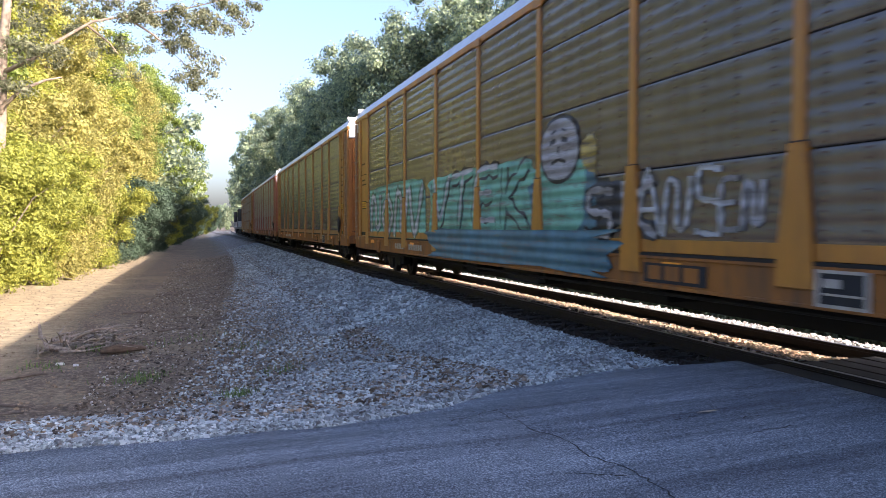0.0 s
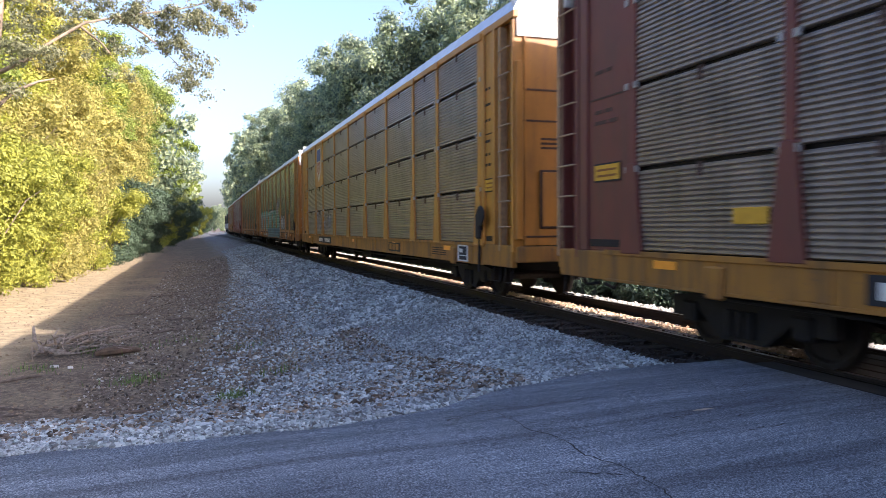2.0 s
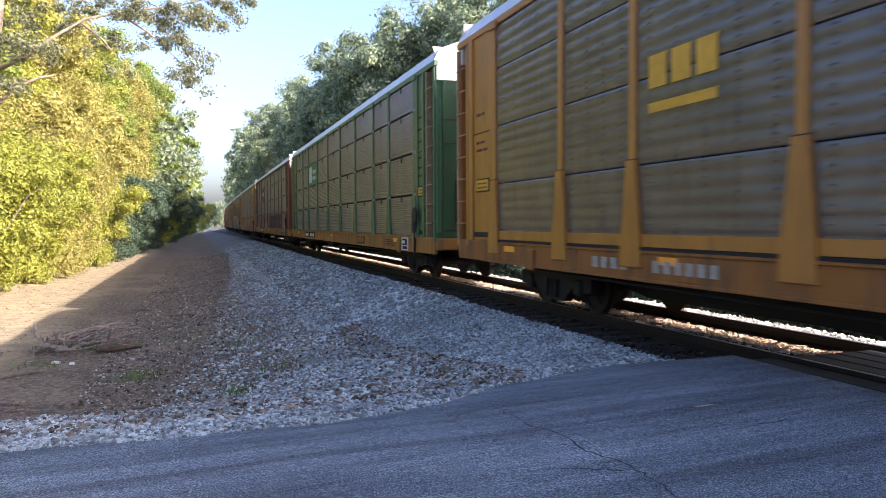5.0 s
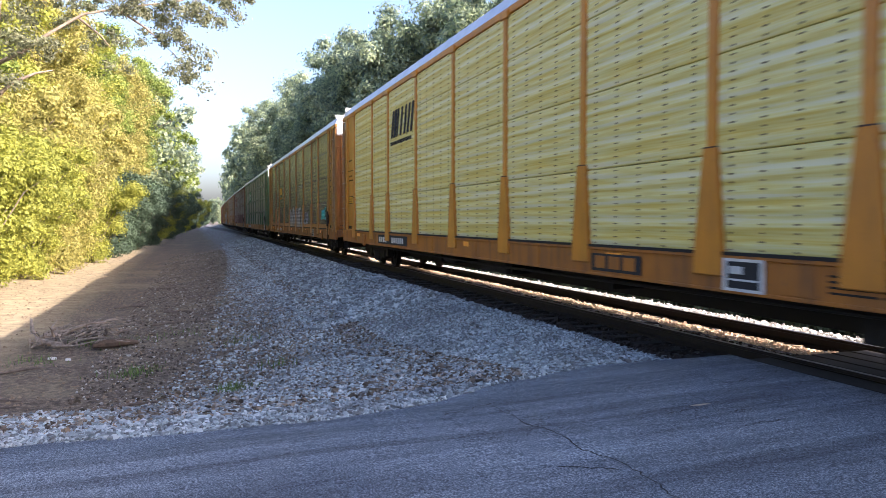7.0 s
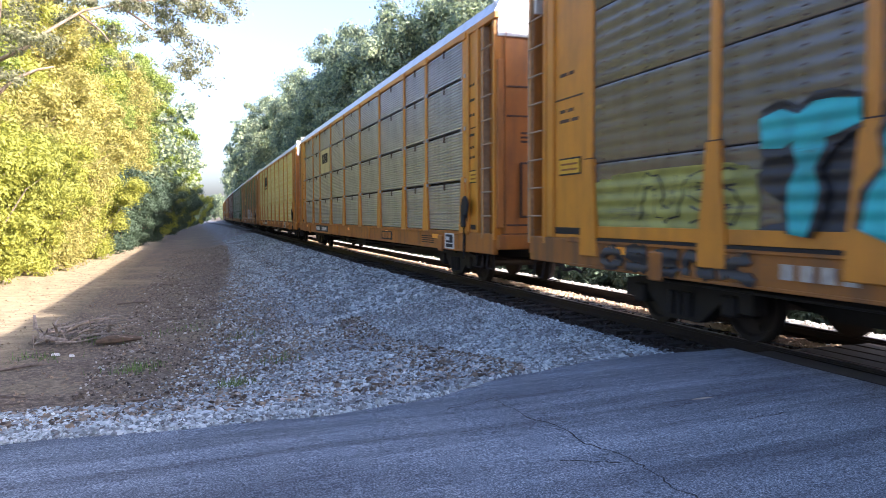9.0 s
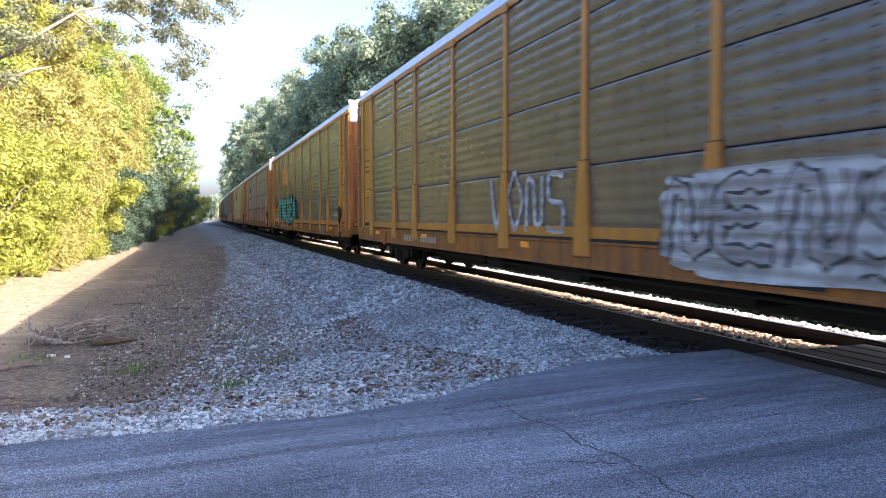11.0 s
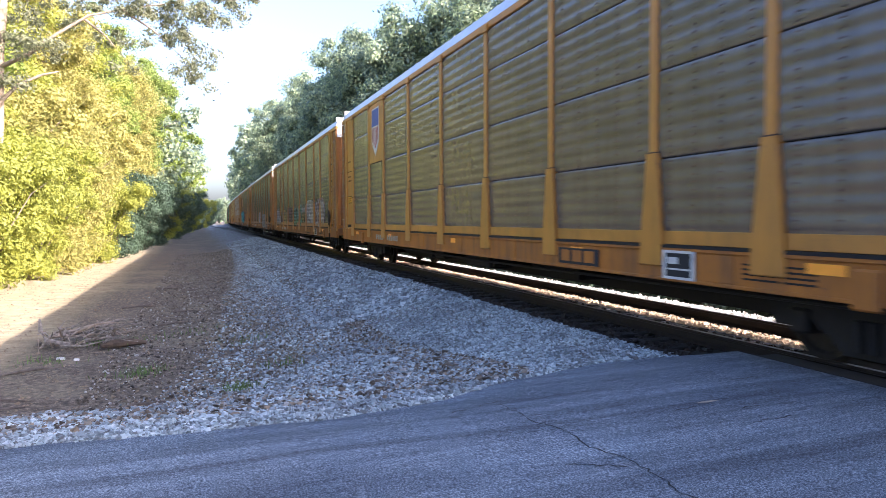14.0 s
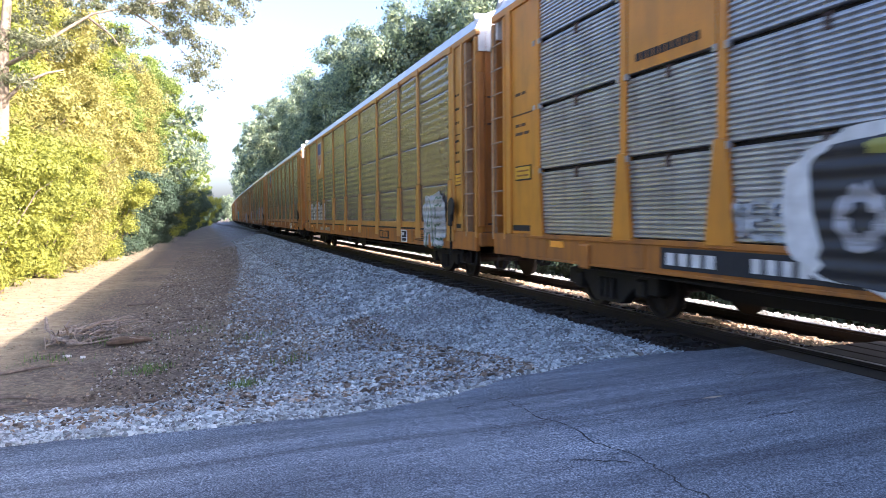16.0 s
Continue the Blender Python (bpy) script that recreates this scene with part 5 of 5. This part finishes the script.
def build_left_woods():
    sh = [shrub_parts(100 + i, h, s, 20, 360, 0.066, m) for i, (h, s, m) in enumerate(((4.4, 2.6, LEAF_YELLOW), (5.4, 3.0, LEAF_YELLOW), (5.8, 3.0, LEAF_TAN), (4.6, 2.8, LEAF_SHADED)))]
    rnd = random.Random(17)
    spots = [(-9.0, 19.0, 0, 0.9), (-8.4, 23.5, 1, 0.85), (-8.0, 27.5, 0, 0.9), (-7.4, 31.5, 1, 0.95), (-7.0, 36.0, 1, 1.0), (-6.6, 40.0, 2, 1.15), (-6.6, 44.5, 2, 1.3), (-6.0, 50.0, 1, 1.1),
             (-5.6, 57.0, 3, 1.3), (-5.6, 64.0, 3, 1.2), (-5.0, 73.0, 3, 1.3), (-4.6, 84.0, 3, 1.3), (-4.4, 97.0, 1, 1.3), (-4.2, 112.0, 3, 1.4), (-4.0, 128, 3, 1.5), (-3.8, 146, 3, 1.5), (-3.6, 168, 1, 1.6), (-3.4, 194, 3, 1.6), (-3.2, 224, 3, 1.7), (-3.0, 260, 1, 1.8), (-3.0, 300, 3, 1.9), (-3.0, 345, 3, 2.0), (-3.0, 400, 3, 2.2), (-6.9, 27.0, 1, 0.95), (-9.6, 30.0, 1, 1.2), (-8.9, 36.5, 1, 1.35), (-8.0, 43.0, 2, 1.4), (-7.4, 48.0, 1, 1.3), (-10.5, 26.0, 1, 1.25), (-10.0, 33.0, 1, 1.4), (-9.0, 39.0, 2, 1.6), (-8.5, 47.0, 2, 1.6)]
    for x, y, k, s in spots:
        colour = ("yellow-green", "yellow-green", "tan autumn", "dark green")[k]
        ob = plant("bush", sh[k], pose(x + bend(y), y, ground_z(x, y) - 0.05, 0, 0, rnd.uniform(0, 360)), f"tall {colour} leafy bush at the edge of the woods", "bush", "bushes along the woods")
        ob.scale = (s, s, s)
    kinds = ((16, 4.2, 0.22, LEAF_GREEN), (14, 4.0, 0.18, LEAF_YELLOW), (15, 4.4, 0.2, LEAF_TAN), (17, 4.6, 0.15, LEAF_HAZY))
    near = [tree_parts(200 + i, h, s, b, 80, 330, 0.09, m, BARK, 0.26) for i, (h, s, b, m) in enumerate(kinds)]
    distant = [tree_parts(220 + i, h, s, b, 60, 60, 0.26, m, BARK, 0.26) for i, (h, s, b, m) in enumerate(kinds)]
    for x, y, k, s in [(-12.5, 34, 1, 1.1), (-12, 40, 0, 1.2), (-11.0, 45, 1, 1.2), (-10.2, 51, 2, 1.15), (-9.2, 58, 1, 1.15), (-8.4, 66, 0, 1.2), (-7.6, 75, 2, 1.2), (-7.2, 85, 0, 1.3), (-7.0, 97, 3, 1.3), (-6.8, 110, 0, 1.3),
                       (-6.8, 125, 3, 1.3), (-6.6, 143, 0, 1.35), (-6.6, 163, 3, 1.4), (-6.4, 188, 0, 1.4), (-6.4, 218, 3, 1.4), (-6.4, 255, 0, 1.4), (-17, 38, 3, 1.3), (-15, 48, 3, 1.35), (-14, 58, 0, 1.4), (-14, 72, 1, 1.25), (-13, 92, 0, 1.3), (-21, 30, 0, 0.95),
                       # unseen trees beside and behind the camera, added to dim the train side
                       (-13.5, 15, 3, 0.55), (-14.5, 7, 3, 0.6), (-14, -2, 3, 0.55), (-15, -11, 3, 0.6), (-14, -21, 3, 0.6), (-20, 2, 3, 0.7), (-21, -14, 3, 0.7), (-9, -32, 3, 0.7), (-1, -38, 3, 0.7)]:
        colour = ("green", "yellow-green", "tan autumn", "dark green")[k]
        ob = plant("tree", (near if 25 < y < 90 else distant)[k], pose(x + bend(y), y, bank_z(x) - 0.1, 0, 0, rnd.uniform(0, 360)), f"tall {colour} broadleaf tree in the woods beside the track", "tree", "trees of the near woods")
        ob.scale = (s, s, s)


def build_overhang():
    """The near tree whose pale forked trunk and long limb reach over the ditch."""
    root = tagged(new("tree"), "near broadleaf tree with pale forked trunk and long overhanging limbs", "tree")
    root.location = (0.0, 28.0, 0.0)
    bm = bmesh.new()
    tube(bm, [(-7.0, 1.0, -1.3), (-6.6, 0.6, 2.5), (-6.35, 0.2, 5.0), (-6.2, 0, 7.2), (-5.9, 0, 10.0), (-5.4, 0.3, 13.5)], [0.30, 0.25, 0.21, 0.17, 0.12, 0.04], 10)
    tube(bm, [(-6.5, 0.2, 4.6), (-6.2, 0.0, 5.5), (-5.6, -0.1, 6.1), (-4.9, -0.1, 6.45), (-4.4, 0.0, 6.6)], [0.09, 0.08, 0.06, 0.045, 0.02], 8)
    tube(bm, [(-6.25, 0, 6.6), (-5.2, -0.2, 7.15), (-4.4, -0.3, 7.8), (-3.4, -0.3, 8.5), (-2.0, -0.2, 8.9), (-0.4, 0.0, 9.3), (1.4, 0.0, 9.9)], [0.08, 0.07, 0.055, 0.045, 0.035, 0.025, 0.01], 8)
    tube(bm, [(-2.4, -0.3, 8.8), (-1.4, -0.2, 8.2), (-0.5, 0.0, 7.4), (-0.1, 0.1, 6.7)], [0.05, 0.035, 0.02, 0.008], 6)
    tube(bm, [(-3.6, -0.3, 8.4), (-2.9, 0.1, 7.9), (-2.2, 0.2, 7.0)], [0.05, 0.03, 0.01], 6)
    part("trunk", bm, PALE_BARK, root, "pale smooth trunk and limbs", smooth=True)
    rnd = random.Random(33)
    clumps = []
    for x, y, z, r, n in ((1.5, 0, 9.6, 1.0, 12), (0.6, 0, 9.3, 1.1, 14), (-0.6, 0, 8.9, 1.2, 16), (-0.5, 0, 7.9, 1.0, 14), (-0.2, 0.1, 7.0, 0.7, 10), (-1.6, 0, 8.9, 1.1, 14), (-2.8, 0, 9.0, 1.2, 16), (-4.0, 0, 9.2, 1.2, 14), (-2.4, 0.2, 7.6, 0.8, 6), (-5.4, 0, 9.6, 1.3, 14), (0.8, 0.5, 10.6, 1.4, 12), (-3.0, 0.5, 10.8, 1.6, 14), (-5.6, -0.3, 7.6, 0.8, 12), (-4.6, -0.4, 7.4, 0.7, 10), (-6.0, -0.3, 6.2, 0.5, 6)):
        for _ in range(n):
            clumps.append((x + rnd.gauss(0, 0.55) * r, y + rnd.gauss(0, 0.6) * r, z + rnd.gauss(0, 0.42) * r, rnd.uniform(0.16, 0.36)))
    put("crown", leaf_cloud("crown", clumps, 105, 0.062, 34, LEAF_OAK), root, None, "sparse grey-green leaves")


def build_right_woods():
    kinds = ((18, 5.0, 0.12, LEAF_HAZY), (17, 5.2, 0.1, LEAF_HAZY), (19, 5.4, 0.15, LEAF_HAZY))
    near = [tree_parts(300 + i, h, s, b, 90, 330, 0.14, m, BARK, 0.3) for i, (h, s, b, m) in enumerate(kinds)]
    distant = [tree_parts(320 + i, h, s, b, 64, 60, 0.34, m, BARK, 0.3) for i, (h, s, b, m) in enumerate(kinds)]
    rnd = random.Random(5)
    for x, y, k, s in [(22.8, 60, 1, 1.36), (18.8, 64, 1, 1.2), (16.3, 72, 0, 1.2), (15.4, 82, 2, 1.13), (20.8, 76, 0, 1.3), (15.2, 94, 0, 1.2), (14.6, 107, 0, 1.17), (14.0, 121, 2, 1.11), (18, 104, 1, 1.22), (12.8, 137, 1, 1.2), (12.2, 153, 0, 1.2), (9.8, 170, 1, 1.15),
                       # mostly unseen trees at (23.5, 47), (26, 39) added to shade left bank
                       (9.5, 192, 1, 1.05), (9.5, 216, 1, 1.05), (10, 249, 0, 1.15), (10, 288, 1, 1.15), (10, 338, 0, 1.25), (8, 430, 1, 1.3), (28, 68, 0, 1.35), (33, 58, 1, 1.3), (28, 88, 0, 1.3), (26, 120, 1, 1.3), (23.5, 47, 0, 1.2), (26, 39, 1, 1.1), (24, 134, 0, 1.2), (22, 158, 1, 1.2), (-2, 520, 1, 1.0), (5, 540, 0, 1.0), (12, 520, 1, 1.1), (18, 550, 0, 1.0), (24, 530, 1, 1.2), (30, 560, 0, 1.2), (36, 540, 1, 1.2), (-8, 560, 0, 1.1)]:
        colour = ("dark green", "green", "dark green")[k]
        if 115 < y < 260:
            x, s = x - 1.4, s * 1.04
        ob = plant("tree", (near if y < 125 else distant)[k], pose(x + bend(y) + (0 if y < 150 else 2.5), y, -1.6, 0, 0, rnd.uniform(0, 360)), f"tall {colour} broadleaf tree in the woods across the track", "tree", "trees of the far woods")
        ob.scale = (s, s, s)


def build_far_hedge():
    """Low weedy bushes below the bank on the far side of the track."""
    meshes = [shrub_parts(400 + i, 2.6, 2.0, 9, 130, 0.13, LEAF_SHADED) for i in range(2)]
    rnd = random.Random(12)
    for i in range(36):
        y = 7.4 + 1.35 * i
        ob = plant("bush", meshes[i % 2], pose(11.5 + bend(y) + rnd.uniform(-0.4, 0.5), y, -1.3, 0, 0, rnd.uniform(0, 360)), "low dark green weedy bush beyond the track", "bush", "bushes beyond the track")
        k = rnd.uniform(0.5, 0.72)
        ob.scale = (k, k, k)
    for i in range(44):
        y = 9 + (i % 22) * 3.4 + (i // 22) * 1.7
        ob = plant("bush", meshes[i % 2], pose(14.2 + 1.1 * (i // 22) + bend(y) + rnd.uniform(-0.6, 0.8), y, -1.65, 0, 0, rnd.uniform(0, 360)), "low dark green weedy bush beyond the track", "bush", "bushes beyond the track")
        k = rnd.uniform(0.75, 1.15)
        ob.scale = (k, k, k)


def build_ditch():
    """Driftwood, a log and grass tufts in the ditch."""
    rnd = random.Random(6)
    cx, cy = -2.15, 17.6
    root = tagged(new("brush_pile"), "pile of weathered branches and sticks in the ditch", "brush pile")
    root.location = (cx, cy, ground_z(cx, cy))
    for i in range(64):
        a, l = rnd.uniform(-1.7, 1.7), rnd.uniform(0.3, 1.4)
        x, y, z = rnd.uniform(-1.2, 0.4), rnd.uniform(-0.7, 0.9), rnd.uniform(0.02, 0.3)
        bm = bmesh.new()
        tube(bm, [(x, y, z), (x + l * 0.4 * math.cos(a), y + l * 0.4 * math.sin(a), z + rnd.uniform(0, 0.2)), (x + l * math.cos(a), y + l * math.sin(a), z + rnd.uniform(-0.02, 0.3))], [rnd.uniform(0.012, 0.045), 0.018, 0.006], 6)
        part("branch", bm, DEADWOOD if i % 3 else BARK, root)
    bm = bmesh.new()
    tube(bm, [(-1.15, 0.1, 0.6), (-1.12, 0.0, 0.35), (-0.95, -0.25, 0.16), (-0.45, -0.5, 0.1)], [0.025, 0.05, 0.065, 0.04], 7)
    part("branch", bm, DEADWOOD, root)
    log = tagged(new("log"), "short dark rotten log lying in the ditch", "log")
    lx, ly = -1.55, 16.9
    log.location = (lx, ly, ground_z(lx, ly) + 0.1)
    bm = bmesh.new()
    tube(bm, [(-0.45, -0.1, 0), (-0.2, 0, 0.02), (0.15, 0.05, 0.03), (0.42, 0.12, 0.0)], [0.05, 0.10, 0.085, 0.04], 9)
    part("bark", bm, plain("rotten_bark", (0.09, 0.065, 0.045), 0.95, 0, 0.4), log)
    plain_stick = plain("dark_fallen_stick", (0.11, 0.088, 0.07), 0.95, 0, 0.5, 9.0)
    for x, y, l, a in ((-3.4, 9.1, 1.3, 0.2), (-2.9, 8.2, 1.2, 0.3), (-3.5, 14.6, 1.4, 0.4), (-0.2, 26.0, 1.8, 0.3), (-0.8, 22.5, 1.2, -0.2), (-1.2, 10.3, 0.9, 0.5), (-1.7, 9.6, 1.0, 0.1), (-0.6, 29.0, 1.3, 0.6), (0.3, 33.0, 1.6, 0.2), (-1.6, 31.0, 1.1, -0.3), (-2.3, 24.5, 1.0, 0.1), (-1.0, 19.8, 0.9, 0.4), (0.2, 21.0, 0.8, -0.1), (-3.0, 19.5, 1.1, 0.2), (-3.3, 12.4, 0.9, -0.2)):
        bm = bmesh.new()
        tube(bm, [(0, 0, 0.03), (l * 0.5, 0.06, 0.05), (l, 0, 0.02)], [0.03, 0.026, 0.01], 6)
        ob = tagged(put("stick", data("stick", bm, plain_stick), None, pose(x, y, ground_z(x, y), 0, 0, math.degrees(a))), "weathered fallen stick on the ground", "stick", "fallen sticks")
    for x, y, l in ((-2.65, 16.1, 0.16), (-2.35, 16.0, 0.1)):
        bm = bmesh.new()
        box(bm, -l / 2, l / 2, -0.04, 0.04, 0, 0.05, 0.012)
        tagged(put("litter", data("litter", bm, WHITE), None, pose(x, y, ground_z(x, y) - 0.005, 0, 4, 12)), "piece of white litter on the dirt", "litter")
    rng = np.random.default_rng(9)
    v, f = [], []
    for x, y, r, n in ((-1.9, 17.6, 0.7, 260), (-1.0, 13.9, 0.5, 160), (0.55, 11.3, 0.35, 120), (-2.9, 15.8, 0.5, 80), (1.4, 13.0, 0.4, 60), (1.0, 16.0, 0.6, 60), (-0.2, 18.0, 0.8, 60)):
        for _ in range(n):
            px, py = x + rng.normal() * r * 0.5, y + rng.normal() * r * 0.5
            z, h, a, w = ground_z(px, py), rng.uniform(0.06, 0.2), rng.uniform(0, 6.28), 0.008
            dx, dy = math.cos(a), math.sin(a)
            k = len(v)
            v += [(px - dy * w, py + dx * w, z), (px + dy * w, py - dx * w, z), (px + dx * h * 0.5, py + dy * h * 0.5, z + h)]
            f.append((k, k + 1, k + 2))
    tagged(put("grass", soup("grass", np.array(v), np.array(f), GRASS)), "thin green grass tufts on the bank", "grass", kind="stuff")


# ---- build ----
build_ground()
build_road()
build_train()
for i in range(2):
    CARS.append((locomotive("black freight locomotive at the head of the train"), FRONT + 3 * PITCH + 12.5 + i * 22.5))
build_left_woods()
build_overhang()
build_right_woods()
build_far_hedge()
build_ditch()
build_track()
stones("ballast", 190000, ballast_near, (0.018, 0.041), 1, STONE_MIX, "grey crushed stone ballast along the track")
stones("ballast", 26000, ballast_far, (0.045, 0.08), 2, STONE_MIX, "grey crushed stone ballast along the track")
stones("ballast", 5000, between_rails, (0.03, 0.05), 7, SHADED_STONE, "oily stone between the rails, coloured for shade under the train")
# pale only where sun gets under the train: light put in stone colour
stones("ballast", 11000, middle_strip, (0.03, 0.05), 3, plain("rusty_sun_strip_stone", (0.66, 0.49, 0.34), 0.9, 0, 0.2, 9.0), "rust-tinted stone between the rails, paled for the sun strip")
stones("ballast", 26000, ballast_edge, (0.025, 0.055), 12, STONE_MIX, "scattered grey stone along the foot of the ballast")
stones("ballast", 4000, beside_rail, (0.05, 0.08), 6, SHADED_STONE, "oily stone beside the near rail, coloured for shade under the train")
# tone lifted so this strip looks sun-bleached white: sunlight in the colour
stones("ballast", 24000, beyond_track, (0.03, 0.055), 5, plain("pale_limestone", (0.56, 0.53, 0.47), 0.9, 0, 0.25, 9.0), "crushed stone beyond the far rail, paled for sunlight")
_m, _nt, _b = mat("brown_gravel", 0.95)
_g = _nt.nodes.new("ShaderNodeNewGeometry")
_nt.links.new(ramp(_nt, _g.outputs["Random Per Island"], [(0.0, (0.035, 0.028, 0.02)), (0.45, (0.12, 0.095, 0.068)), (0.8, (0.21, 0.18, 0.145)), (1.0, (0.42, 0.41, 0.38))]), _b.inputs["Base Color"])
stones("gravel", 42000, brown_gravel, (0.022, 0.05), 11, _m, "brown and grey gravel mixed with leaf litter on the bank")
stones("pebbles", 13000, scatter_litter, (0.015, 0.045), 4, plain("brown_clods", (0.22, 0.165, 0.11), 0.95, 0, 0.5, 3.0), "brown clods and pebbles on the dirt")


LAG = ((0, 0.05), (0.5, 0.05), (1.5, -0.05), (2.5, 0.0), (3.7, 0.02), (6.0, 0.05), (7.0, -0.05), (8.6, -0.15), (9.2, -0.17), (11.3, 0.52), (12.0, 0.58), (12.1, 0.0), (12.5, -0.1), (13.1, -0.12), (16.0, 0.0))   # seconds, metres ahead of an even run


def motions():
    times = sorted([0.5 * i for i in range(33)] + [9.2, 11.3, 12.1])
    for thing, y0 in CARS:
        rows = []
        for t in times:
            y = y0 + SPEED * t + float(np.interp(t, [p[0] for p in LAG], [p[1] for p in LAG]))
            yaw = -math.degrees(math.atan(max(0.0, y - 20) / BEND))
            rows.append((t, pose(CENTRE + bend(y), y, 0, 0, 0, yaw)))
        walk(thing, rows)
    turn = math.degrees(SPEED / 0.42)
    for wheelset, dy in WHEELSETS:
        walk(wheelset, [(i / 30, pose(0, dy, 0.42, -turn * i / 30)) for i in range(481)])


motions()
